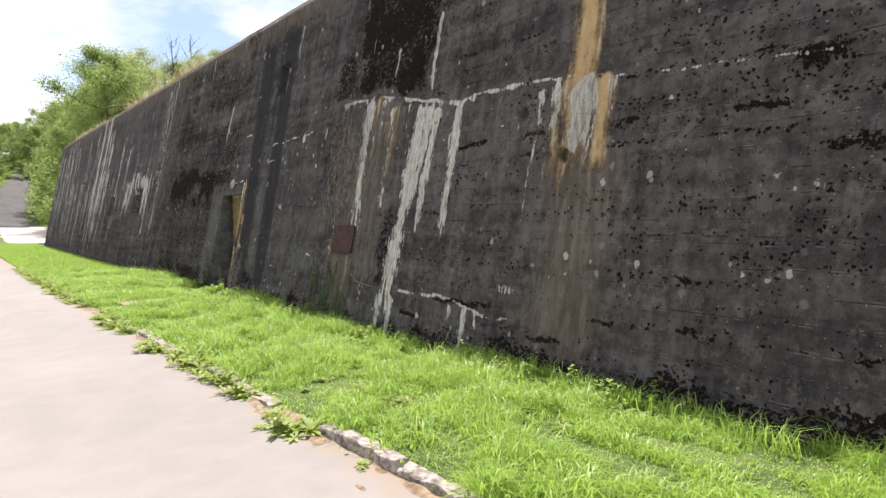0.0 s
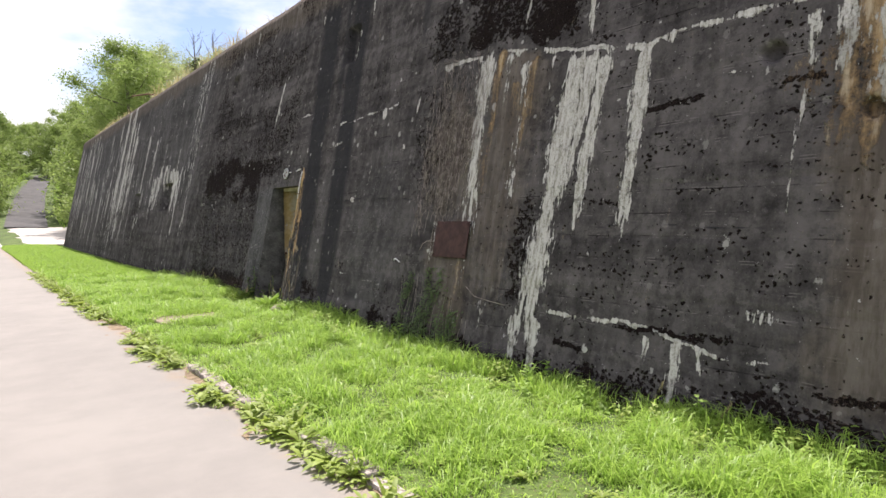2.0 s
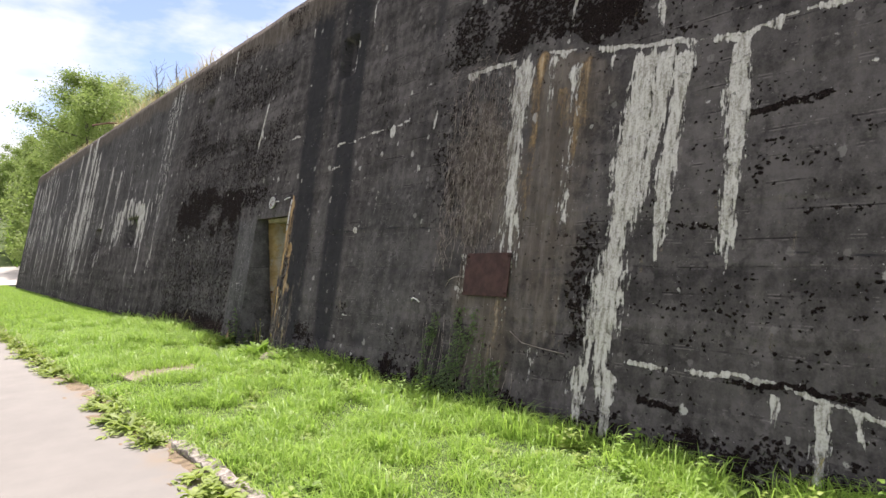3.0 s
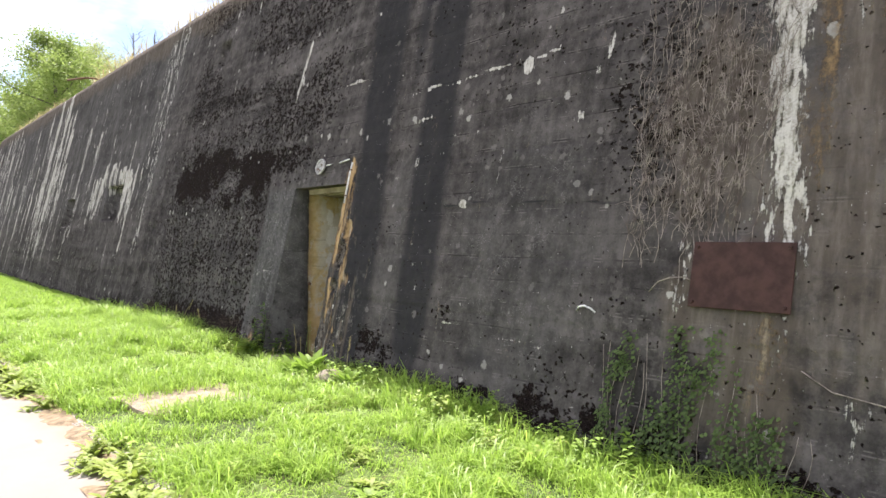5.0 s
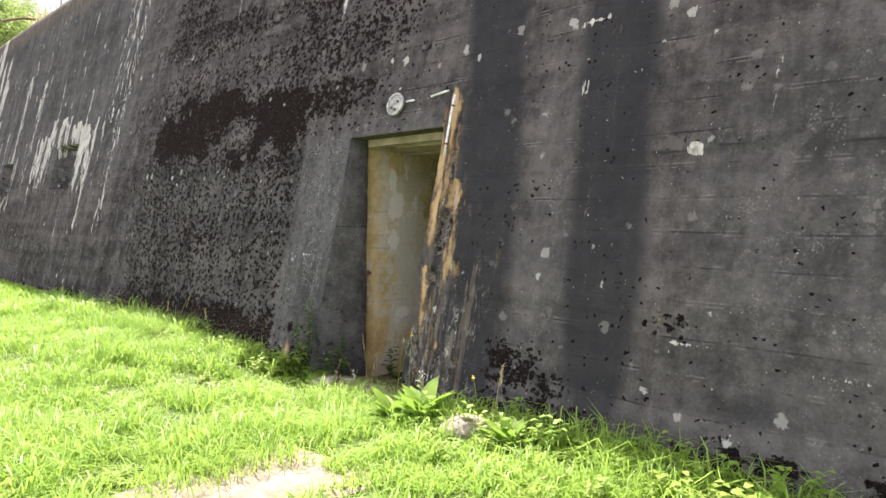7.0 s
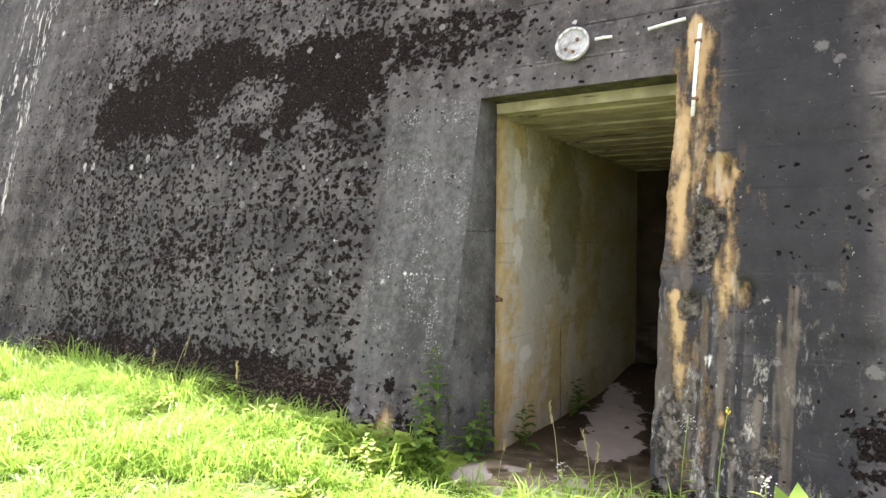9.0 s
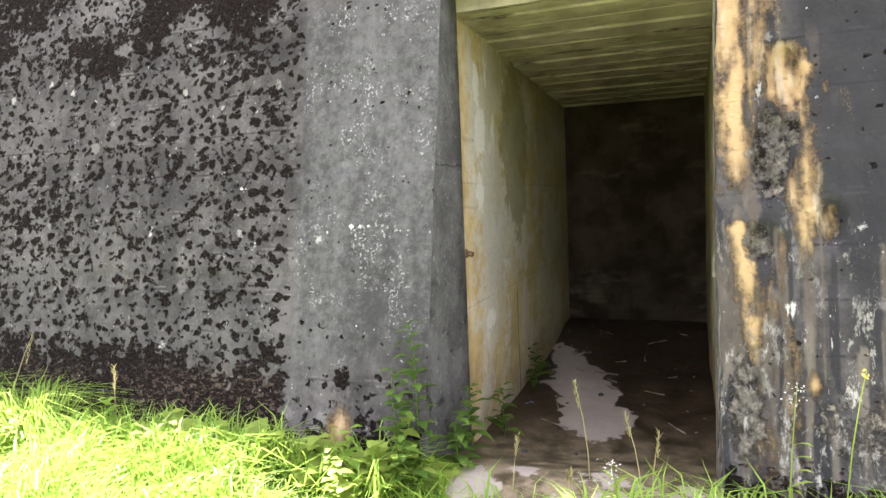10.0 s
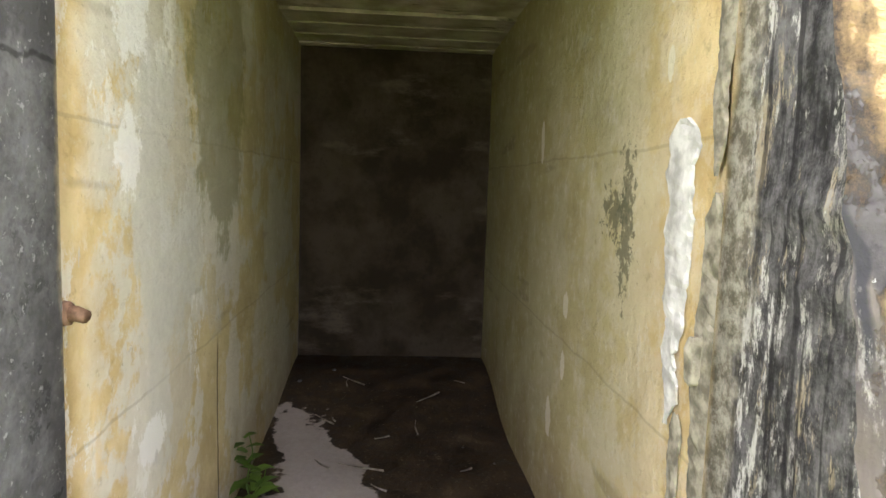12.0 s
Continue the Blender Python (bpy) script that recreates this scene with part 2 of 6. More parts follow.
    h = m.math("ADD", h, m.math("MULTIPLY", m.math("MULTIPLY", moss, m.math("SUBTRACT", 1.0, ru)), 0.8))
    h = m.math("ADD", h, m.math("MULTIPLY", moss, m.math("MULTIPLY", tuft, 2.2)))
    h = m.math("ADD", h, m.math("MULTIPLY", cal, 0.5))
    ripple = m.noise(60, 5, 0.65, m.mapped((1, 0.6, 1.6)))
    h = m.math("ADD", h, m.math("MULTIPLY", ru, m.math("MULTIPLY", ripple, 1.6)))
    h = m.math("ADD", h, m.math("MULTIPLY", crumb, m.math("MULTIPLY", crust, 4.0)))
    m.bump(h, 0.9, 0.014)
    return m.m


def passage_material():
    m = Mat("ochre_painted_concrete", 0.9, spec=0.12)
    x, y, z = m.xyz()[:3]
    n, big, fine = m.noise(5, 6, 0.6), m.noise(1.4, 5, 0.6), m.noise(40, 6)
    run = m.noise(4.0, 4, 0.6, m.mapped((1, 1, 0.12)))
    ochre = m.mix(m.step(n, 0.35, 0.65), (0.52, 0.375, 0.165), (0.70, 0.545, 0.295))
    grey = m.mix(n, (0.50, 0.475, 0.38), (0.68, 0.655, 0.56))
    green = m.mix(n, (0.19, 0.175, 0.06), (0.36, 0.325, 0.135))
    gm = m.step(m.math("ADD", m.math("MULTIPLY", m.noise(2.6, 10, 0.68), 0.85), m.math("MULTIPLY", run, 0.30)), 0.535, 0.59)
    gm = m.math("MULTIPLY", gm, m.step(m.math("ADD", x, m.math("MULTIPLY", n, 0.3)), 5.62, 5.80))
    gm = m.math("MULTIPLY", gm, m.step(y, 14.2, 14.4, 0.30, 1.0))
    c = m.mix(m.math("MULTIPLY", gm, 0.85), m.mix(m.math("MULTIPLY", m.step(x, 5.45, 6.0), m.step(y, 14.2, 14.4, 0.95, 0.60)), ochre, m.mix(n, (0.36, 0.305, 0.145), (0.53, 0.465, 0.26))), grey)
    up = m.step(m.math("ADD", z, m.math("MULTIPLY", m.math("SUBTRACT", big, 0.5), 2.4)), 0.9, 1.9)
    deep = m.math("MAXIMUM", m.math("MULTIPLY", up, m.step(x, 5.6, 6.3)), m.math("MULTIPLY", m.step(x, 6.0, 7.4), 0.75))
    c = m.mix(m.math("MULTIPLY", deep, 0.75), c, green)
    # broken whitewash: ragged flakes, most of them near the door
    flake = m.noise(7.5, 12, 0.80, m.mapped((1, 1, 0.6)))
    area = m.step(m.math("ADD", big, m.math("MULTIPLY", m.math("SUBTRACT", run, 0.5), 0.8)), 0.45, 0.60)
    fl = m.math("MULTIPLY", m.math("MULTIPLY", m.step(flake, 0.545, 0.565), m.step(y, 14.2, 14.4, 0.25, 1.0)), m.math("MULTIPLY", area, m.step(x, 6.9, 6.2)))
    c = m.mix(m.math("MULTIPLY", fl, 0.8), c, (0.72, 0.70, 0.62))
    pit = m.math("MULTIPLY", m.step(m.noise(34, 6, 0.7), 0.645, 0.67), m.step(m.noise(3.1, 4, 0.6), 0.50, 0.58))
    c = m.mix(m.math("MULTIPLY", pit, 0.75), c, (0.11, 0.095, 0.06))
    low = m.step(m.math("ADD", z, m.math("MULTIPLY", n, 0.5)), 0.55, 0.1)
    c = m.mix(m.math("MULTIPLY", low, 0.45), c, (0.22, 0.15, 0.085))
    lines = m.noise(9, 2, 0.5, m.mapped((0.15, 0.15, 1)))
    c = m.mix(m.math("MULTIPLY", m.step(lines, 0.66, 0.72), 0.35), c, (0.16, 0.13, 0.07))
    mott = m.noise(22, 9, 0.75)
    c = m.mix(m.step(mott, 0.54, 0.62, 0.0, 0.28), c, (0.64, 0.60, 0.47))
    c = m.mix(m.step(mott, 0.44, 0.32, 0.0, 0.35), c, (0.20, 0.16, 0.08))
    for jz in (1.22, 0.58):
        jd = m.math("ABSOLUTE", m.math("SUBTRACT", m.math("ADD", z, m.math("MULTIPLY", m.math("SUBTRACT", n, 0.5), 0.035)), jz))
        c = m.mix(m.step(jd, 0.006, 0.002, 0.0, 0.25), c, (0.14, 0.11, 0.06))
    south, north = m.step(y, 14.4, 14.2), m.step(y, 14.2, 14.4)

    def around(x0, z0, rx, rz, side, rag=0.9, scale=14):
        """A ragged blot on one side wall, 1 inside."""
        dx = m.math("POWER", m.math("DIVIDE", m.math("SUBTRACT", x, x0), rx), 2.0)
        dz = m.math("POWER", m.math("DIVIDE", m.math("SUBTRACT", z, z0), rz), 2.0)
        d = m.math("ADD", m.math("SQRT", m.math("ADD", dx, dz)), m.math("MULTIPLY", m.math("SUBTRACT", m.noise(scale, 8, 0.75), 0.5), rag * 2))
        return m.math("MULTIPLY", side, m.step(d, 1.05, 0.85))

    # washed grey field and torn whitewash on the far wall
    for x0, z0, rx, rz, k in ((6.02, 1.05, 0.26, 0.42, 0.65), (6.05, 0.62, 0.22, 0.30, 0.55), (6.45, 0.95, 0.30, 0.35, 0.35)):
        c = m.mix(m.math("MULTIPLY", around(x0, z0, rx, rz, north, 0.8, 6), k), c, m.mix(fine, (0.42, 0.41, 0.34), (0.60, 0.585, 0.50)))
    for x0, z0, rx, rz in ((5.79, 1.50, 0.10, 0.16), (5.76, 1.17, 0.07, 0.10), (5.74, 1.75, 0.05, 0.12), (5.88, 0.45, 0.10, 0.06)):
        c = m.mix(m.math("MULTIPLY", around(x0, z0, rx, rz, north, 1.3, 20), 0.85), c, (0.74, 0.725, 0.66))
    c = m.mix(m.math("MULTIPLY", around(6.55, 1.45, 0.35, 0.55, north, 0.8, 5), 0.6), c, m.mix(n, (0.13, 0.125, 0.04), (0.24, 0.225, 0.085)))
    # dark scars and pale chips on the near wall
    for x0, z0, rx, rz in ((5.96, 1.06, 0.09, 0.06), (5.88, 1.04, 0.05, 0.16)):
        c = m.mix(m.math("MULTIPLY", around(x0, z0, rx, rz, south, 3.2, 34), 0.8), c, (0.13, 0.125, 0.075))
    for x0, z0, rx, rz in ((6.43, 0.71, 0.035, 0.05), (6.43, 0.50, 0.03, 0.05), (5.65, 1.40, 0.018, 0.04), (5.66, 1.56, 0.02, 0.03), (6.60, 0.25, 0.04, 0.08), (6.9, 1.3, 0.03, 0.09)):
        c = m.mix(m.math("MULTIPLY", around(x0, z0, rx, rz, south, 0.8, 22), 0.8), c, (0.68, 0.64, 0.52))
    # an upright crack near the floor
    cd = m.math("ABSOLUTE", m.math("SUBTRACT", m.math("ADD", x, m.math("MULTIPLY", m.math("SUBTRACT", n, 0.5), 0.04)), 6.5))
    c = m.mix(m.math("MULTIPLY", m.math("MULTIPLY", m.step(cd, 0.012, 0.004), m.step(z, 0.60, 0.50)), m.math("MULTIPLY", north, 0.8)), c, (0.07, 0.055, 0.03))
    # weathered dark zone outside the old door frame
    out = m.step(m.math("ADD", m.math("ADD", x, m.math("MULTIPLY", m.step(y, 14.4, 14.2), 0.09)), m.math("MULTIPLY", m.math("SUBTRACT", n, 0.5), 0.08)), 5.425, 5.385)
    wear = m.math("ADD", m.math("MULTIPLY", m.noise(15, 8, 0.78, m.mapped((1, 1, 0.24))), 0.55), m.math("MULTIPLY", m.noise(34, 8, 0.8), 0.45))
    calm = m.math("ADD", m.math("MULTIPLY", m.noise(5, 7, 0.65), 0.7), m.math("MULTIPLY", m.noise(60, 5, 0.7), 0.3))
    far = m.step(y, 14.2, 14.4)
    wear = m.math("ADD", m.math("MULTIPLY", wear, m.math("SUBTRACT", 1.0, far)), m.math("MULTIPLY", calm, far))
    dk = m.mix(m.step(wear, 0.40, 0.64), m.mix(m.step(y, 14.2, 14.4), (0.022, 0.021, 0.020), (0.075, 0.073, 0.071)), m.mix(m.step(y, 14.2, 14.4), (0.17, 0.163, 0.155), (0.15, 0.147, 0.143)))
    dk = m.mix(m.math("MULTIPLY", m.step(m.noise(12, 8, 0.78, m.mapped((1, 1, 0.22))), 0.54, 0.60), m.math("MULTIPLY", m.step(y, 14.4, 14.2), 0.8)), dk, m.mix(fine, (0.26, 0.19, 0.10), (0.48, 0.42, 0.30)))
    blk = m.math("MULTIPLY", m.step(m.noise(13, 7, 0.7), 0.57, 0.60), m.step(z, 1.3, 0.2, 0.25, 1.0))
    dk = m.mix(m.math("MULTIPLY", blk, 0.8), dk, (0.020, 0.018, 0.017))
    flk = m.math("ADD", m.math("MULTIPLY", m.noise(30, 9, 0.8, m.mapped((1, 1, 0.35))), 0.65), m.math("MULTIPLY", m.noise(7, 4, 0.6, m.mapped((1, 1, 0.3))), 0.35))
    lowf = m.step(z, 1.5, 0.5, 0.0, 0.06)
    dk = m.mix(m.math("MULTIPLY", south, m.step(m.math("ADD", flk, lowf), 0.55, 0.60, 0.0, 0.85)), dk, m.mix(m.step(run, 0.42, 0.60), (0.20, 0.185, 0.155), (0.55, 0.53, 0.47)))
    groove = m.noise(42, 3, 0.5, m.mapped((1, 1, 0.04)))
    dk = m.mix(m.math("MULTIPLY", south, m.step(groove, 0.54, 0.62, 0.0, 0.7)), dk, (0.012, 0.011, 0.011))
    inner = m.math("MULTIPLY", south, m.step(m.math("ADD", x, m.math("MULTIPLY", m.math("SUBTRACT", m.noise(9, 6, 0.7), 0.5), 0.22)), 5.20, 5.27))
    dk = m.mix(m.math("MULTIPLY", inner, 0.9), dk, m.mix(m.step(m.noise(26, 8, 0.75), 0.40, 0.62), (0.14, 0.125, 0.085), (0.45, 0.42, 0.33)))
    speckn = m.math("MULTIPLY", north, m.step(m.noise(52, 6, 0.7), 0.60, 0.66, 0.0, 0.6))
    dk = m.mix(speckn, dk, (0.36, 0.35, 0.335))
    jd = m.math("ABSOLUTE", m.math("SUBTRACT", m.math("ADD", z, m.math("MULTIPLY", n, 0.06)), 1.33))
    dk = m.mix(m.math("MULTIPLY", north, m.step(jd, 0.007, 0.002, 0.0, 0.6)), dk, (0.015, 0.013, 0.012))
    c = m.mix(out, c, dk)
    chips = m.step(m.noise(17, 4, 0.6, m.mapped((1, 1, 0.5))), 0.69, 0.71)
    c = m.mix(m.math("MULTIPLY", chips, 0.6), c, (0.50, 0.48, 0.42))
    m.color(c)
    m.bump(m.math("ADD", m.math("ADD", m.math("MULTIPLY", fine, 0.5), m.math("MULTIPLY", mott, 1.2)), m.math("ADD", n, lines)), 0.8, 0.012)
    return m.m


def simple_concrete(name, dark, light, scale=8.0, bump=0.5):
    m = Mat(name, 0.9, spec=0.25)
    n, f = m.noise(scale, 6, 0.6), m.noise(scale * 9, 5)
    v = m.math("ADD", m.math("MULTIPLY", n, 0.7), m.math("MULTIPLY", f, 0.3))
    m.color(m.mix(m.step(v, 0.35, 0.65), dark, light))
    m.bump(v, bump, 0.01)
    return m.m


def floor_material():
    m = Mat("muddy_floor", 0.8, spec=0.15)
    a = m.attr("patch")
    n, f = m.noise(7, 6, 0.65), m.noise(45, 5)
    mud = m.mix(m.step(n, 0.35, 0.7), (0.021, 0.0135, 0.008), (0.074, 0.052, 0.031))
    bare = m.mix(f, (0.30, 0.255, 0.222), (0.41, 0.355, 0.31))
    mud = m.mix(m.step(m.noise(60, 5, 0.7), 0.60, 0.68, 0.0, 0.7), mud, (0.17, 0.14, 0.09))
    k = m.step(m.math("ADD", a[0], m.math("MULTIPLY", m.math("SUBTRACT", m.noise(4.5, 6, 0.6), 0.5), 1.25)), 0.48, 0.54)
    m.color(m.mix(k, m.mix(m.step(m.xyz()[0], 6.2, 5.2), mud, m.mix(m.step(n, 0.36, 0.62), (0.060, 0.048, 0.026), (0.23, 0.185, 0.12))), bare))
    m.rough(m.step(n, 0.4, 0.6, 0.55, 0.9))
    m.bump(m.math("ADD", m.math("MULTIPLY", n, 1.0), m.math("MULTIPLY", f, 0.3)), 0.6, 0.012)
    return m.m


def road_material():
    m = Mat("worn_asphalt", 0.85)
    big, n, f = m.noise(0.35, 5), m.noise(2.5, 6, 0.65), m.noise(170, 3)
    c = m.mix(m.step(m.math("ADD", m.math("MULTIPLY", big, 0.6), m.math("MULTIPLY", n, 0.4)), 0.38, 0.62), (0.194, 0.185, 0.164), (0.236, 0.224, 0.198))
    c = m.mix(m.math("MULTIPLY", f, 0.30), c, (0.16, 0.15, 0.14))
    x = m.xyz()[0]
    edge = m.step(m.math("ADD", x, m.math("MULTIPLY", m.math("SUBTRACT", n, 0.5), 0.9)), 1.85, 2.15)
    c = m.mix(m.math("MULTIPLY", edge, 0.6), c, (0.22, 0.17, 0.11))
    m.color(c)
    m.bump(m.math("ADD", f, m.math("MULTIPLY", n, 0.5)), 0.45, 0.005)
    return m.m


def ground_material():
    m = Mat("grassy_soil", 0.95)
    n, f = m.noise(1.2, 6, 0.65), m.noise(30, 5)
    c = m.mix(m.step(n, 0.35, 0.65), (0.040, 0.072, 0.014), (0.085, 0.130, 0.028))
    c = m.mix(m.step(f, 0.5, 0.75), c, (0.09, 0.075, 0.04))
    m.color(c)
    m.bump(f, 0.7, 0.03)
    return m.m


def leaf_material(name, dark, light, amount=0.45, rough=0.55, island=True):
    m = Mat(name, rough, spec=0.35)
    r, n = m.random(island), m.noise(1.3, 3)
    v = m.math("ADD", m.math("MULTIPLY", r, 0.65), m.math("MULTIPLY", n, 0.35))
    m.leafy(m.mix(v, dark, light), amount)
    return m.m


def plain(name, dark, light, scale=12.0, rough=0.7, metal=0.0, bump=0.3):
    m = Mat(name, rough, metal)
    n = m.noise(scale, 6, 0.6)
    m.color(m.mix(m.step(n, 0.35, 0.65), dark, light))
    m.bump(n, bump, 0.006)
    return m.m


M_WALL = concrete_wall_material()
M_PASS = passage_material()
def ceiling_material():
    m = Mat("board_marked_concrete", 0.9, spec=0.2)
    n, r, fis = m.noise(4, 6, 0.6), m.random(True), m.noise(15, 7, 0.72, m.mapped((1, 0.2, 1)))
    c = m.mix(m.step(n, 0.35, 0.65), (0.27, 0.230, 0.150), (0.50, 0.440, 0.305))
    c = m.mix(m.math("MULTIPLY", r, 0.4), c, (0.40, 0.37, 0.27))
    c = m.mix(m.math("MULTIPLY", m.step(fis, 0.61, 0.66), 0.75), c, (0.055, 0.045, 0.025))
    m.color(c)
    m.bump(m.math("ADD", m.noise(40, 5), m.math("MULTIPLY", m.step(fis, 0.66, 0.58), 2.0)), 0.8, 0.01)
    return m.m


M_CEIL = ceiling_material()
M_SOIL = simple_concrete("dry_soil", (0.10, 0.075, 0.045), (0.27, 0.205, 0.13), 14.0, 0.9)
M_BODY = simple_concrete("dark_concrete", (0.05, 0.05, 0.05), (0.12, 0.115, 0.11), 3.0)


# near-black brown concrete with paler horizontal blotches
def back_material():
    m = Mat("dark_brown_concrete", 0.9, spec=0.15)
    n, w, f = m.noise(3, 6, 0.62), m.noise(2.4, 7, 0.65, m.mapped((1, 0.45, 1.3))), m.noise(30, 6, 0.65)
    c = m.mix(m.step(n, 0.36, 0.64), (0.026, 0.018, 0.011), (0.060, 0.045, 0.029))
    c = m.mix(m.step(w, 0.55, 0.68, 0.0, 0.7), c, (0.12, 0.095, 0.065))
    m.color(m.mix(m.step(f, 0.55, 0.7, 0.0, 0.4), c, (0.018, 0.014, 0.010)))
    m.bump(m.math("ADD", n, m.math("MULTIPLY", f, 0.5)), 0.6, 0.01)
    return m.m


M_BACK = back_material()
M_FLOOR = floor_material()
M_ROAD = road_material()
# tree shade over the lane is put into this dark asphalt colour
M_LANE = simple_concrete("shaded_lane_asphalt", (0.045, 0.045, 0.045), (0.085, 0.082, 0.078), 1.0)
M_GRAVEL = simple_concrete("pale_gravel", (0.34, 0.32, 0.28), (0.46, 0.43, 0.39), 3.0)
M_GROUND = ground_material()
M_KERB = simple_concrete("mossy_kerb_concrete", (0.08, 0.07, 0.055), (0.42, 0.375, 0.33), 16.0, 0.9)
M_SLAB = simple_concrete("pale_slab_concrete", (0.15, 0.12, 0.08), (0.30, 0.25, 0.19), 9.0, 0.6)
M_GRASS = leaf_material("grass_blades", (0.142, 0.268, 0.031), (0.428, 0.612, 0.112), 0.5, 0.45)
M_STRAW = leaf_material("dry_grass", (0.28, 0.24, 0.10), (0.42, 0.37, 0.20), 0.35)
M_WEED = leaf_material("weed_leaves", (0.17, 0.25, 0.032), (0.37, 0.46, 0.10), 0.45)
M_DOCK = leaf_material("broad_leaves", (0.14, 0.25, 0.03), (0.30, 0.45, 0.075), 0.45)
M_NETTLE = leaf_material("nettle_leaves", (0.05, 0.105, 0.016), (0.13, 0.22, 0.035), 0.4)
M_IVY = leaf_material("ivy_leaves", (0.028, 0.055, 0.014), (0.135, 0.205, 0.055), 0.3)
M_TREE = leaf_material("tree_leaves", (0.12, 0.195, 0.040), (0.33, 0.42, 0.125), 0.5)
M_TREE2 = leaf_material("pale_tree_leaves", (0.20, 0.26, 0.085), (0.42, 0.48, 0.21), 0.5)
M_MISTLE = leaf_material("mistletoe", (0.03, 0.06, 0.012), (0.06, 0.10, 0.025), 0.3)
M_BARK = plain("bark", (0.06, 0.05, 0.04), (0.16, 0.14, 0.115), 7.0, 0.95, 0, 0.8)
M_TWIG = plain("dry_stems", (0.11, 0.088, 0.075), (0.34, 0.295, 0.26), 14.0, 0.9)
M_RUSTY = plain("rusty_plate", (0.040, 0.020, 0.017), (0.072, 0.036, 0.030), 9.0, 0.75, 0.2)
M_IRON = plain("rusty_iron", (0.10, 0.055, 0.03), (0.22, 0.13, 0.08), 40.0, 0.8, 0.3)
M_WHITE = plain("flaking_white_paint", (0.50, 0.50, 0.48), (0.78, 0.78, 0.75), 25.0, 0.6)
M_STICK = plain("damp_wood", (0.11, 0.092, 0.07), (0.30, 0.255, 0.20), 20.0, 0.9)
M_PLASTER = plain("old_plaster", (0.36, 0.35, 0.31), (0.66, 0.65, 0.60), 14.0, 0.85, 0, 0.8)
M_MORTAR = plain("crumbled_mortar", (0.12, 0.108, 0.075), (0.34, 0.31, 0.23), 22.0, 0.95, 0, 0.9)
M_PETAL = plain("white_petals", (0.62, 0.62, 0.55), (0.75, 0.75, 0.70), 20.0, 0.8)
M_YELLOW = plain("yellow_petals", (0.62, 0.50, 0.03), (0.75, 0.62, 0.05), 20.0, 0.8)
M_PINK = plain("faded_red_plastic", (0.52, 0.20, 0.15), (0.62, 0.30, 0.24), 20.0, 0.6)
M_STONE = simple_concrete("field_stone", (0.17, 0.14, 0.105), (0.36, 0.31, 0.255), 10.0, 0.7)


# ---- mesh helpers ----
def mesh_of(name, verts, faces, material=None, smooth=False):
    me = bpy.data.meshes.new(name)
    me.from_pydata([tuple(v) for v in verts], [], [tuple(f) for f in faces])
    if material:
        me.materials.append(material)
    if smooth:
        me.polygons.foreach_set("use_smooth", [True] * len(me.polygons))
    me.update()
    return me


def quads(name, verts, faces, material, smooth=False):
    """Quick mesh from a numpy vertex array and an equal-sided face array."""
    me = bpy.data.meshes.new(name)
    k = faces.shape[1]
    me.vertices.add(len(verts)), me.loops.add(faces.size), me.polygons.add(len(faces))
    me.vertices.foreach_set("co", verts.astype(np.float32).ravel())
    me.loops.foreach_set("vertex_index", faces.astype(np.int32).ravel())
    me.polygons.foreach_set("loop_start", np.arange(0, faces.size, k, dtype=np.int32))
    me.polygons.foreach_set("loop_total", np.full(len(faces), k, dtype=np.int32))
    if smooth:
        me.polygons.foreach_set("use_smooth", np.ones(len(faces), dtype=bool))
    me.materials.append(material)
    me.update(calc_edges=True)
    return me


def part(name, data, parent, label="", m=None):
    """One mesh object under a thing or under a part. data: a mesh, or a bmesh and a material."""
    if isinstance(data, tuple):
        bm, material = data
        me = bpy.data.meshes.new(name)
        bm.to_mesh(me)
        bm.free()
        me.materials.append(material)
        data = me
    ob = new(name, data)
    ob.parent = parent
    if m is not None:
        ob.matrix_basis = m
    return tagged(ob, label)


def thing(name, label, category, m=None, group="", kind="", data=None):
    ob = new(name, data)
    if m is not None:
        ob.matrix_basis = m
    return tagged(ob, label, category, group, kind)


def box_bm(x0, x1, y0, y1, z0, z1, bevel=0.0, seg=2):
    bm = bmesh.new()
    bmesh.ops.create_cube(bm, size=1.0)
    for v in bm.verts:
        v.co = Vector(((x0 + x1) / 2 + v.co.x * (x1 - x0), (y0 + y1) / 2 + v.co.y * (y1 - y0), (z0 + z1) / 2 + v.co.z * (z1 - z0)))
    if bevel:
        bmesh.ops.bevel(bm, geom=bm.edges[:], offset=bevel, segments=seg, affect="EDGES", profile=0.6)
    return bm


def tube(points, r0, r1=None, sides=7, cap=True):
    """Vertices and faces of a tapering tube along points."""
    r1 = r0 if r1 is None else r1
    pts = [Vector(p) for p in points]
    vs, fs, n = [], [], len(pts)
    for i, p in enumerate(pts):
        d = (pts[min(i + 1, n - 1)] - pts[max(i - 1, 0)]).normalized()
        u = d.cross(Vector((0.31, 0.17, 0.93) if abs(d.z) < 0.9 else (1, 0, 0))).normalized()
        w = d.cross(u)
        r = r0 + (r1 - r0) * i / (n - 1)
        for k in range(sides):
            a = 2 * math.pi * k / sides
            vs.append(p + (u * math.cos(a) + w * math.sin(a)) * r)
    for i in range(n - 1):
        for k in range(sides):
            a, b = i * sides + k, i * sides + (k + 1) % sides
            fs.append((a, b, b + sides, a + sides))
    if cap:
        fs += [tuple(range(sides))[::-1], tuple(range((n - 1) * sides, n * sides))]
    return vs, fs


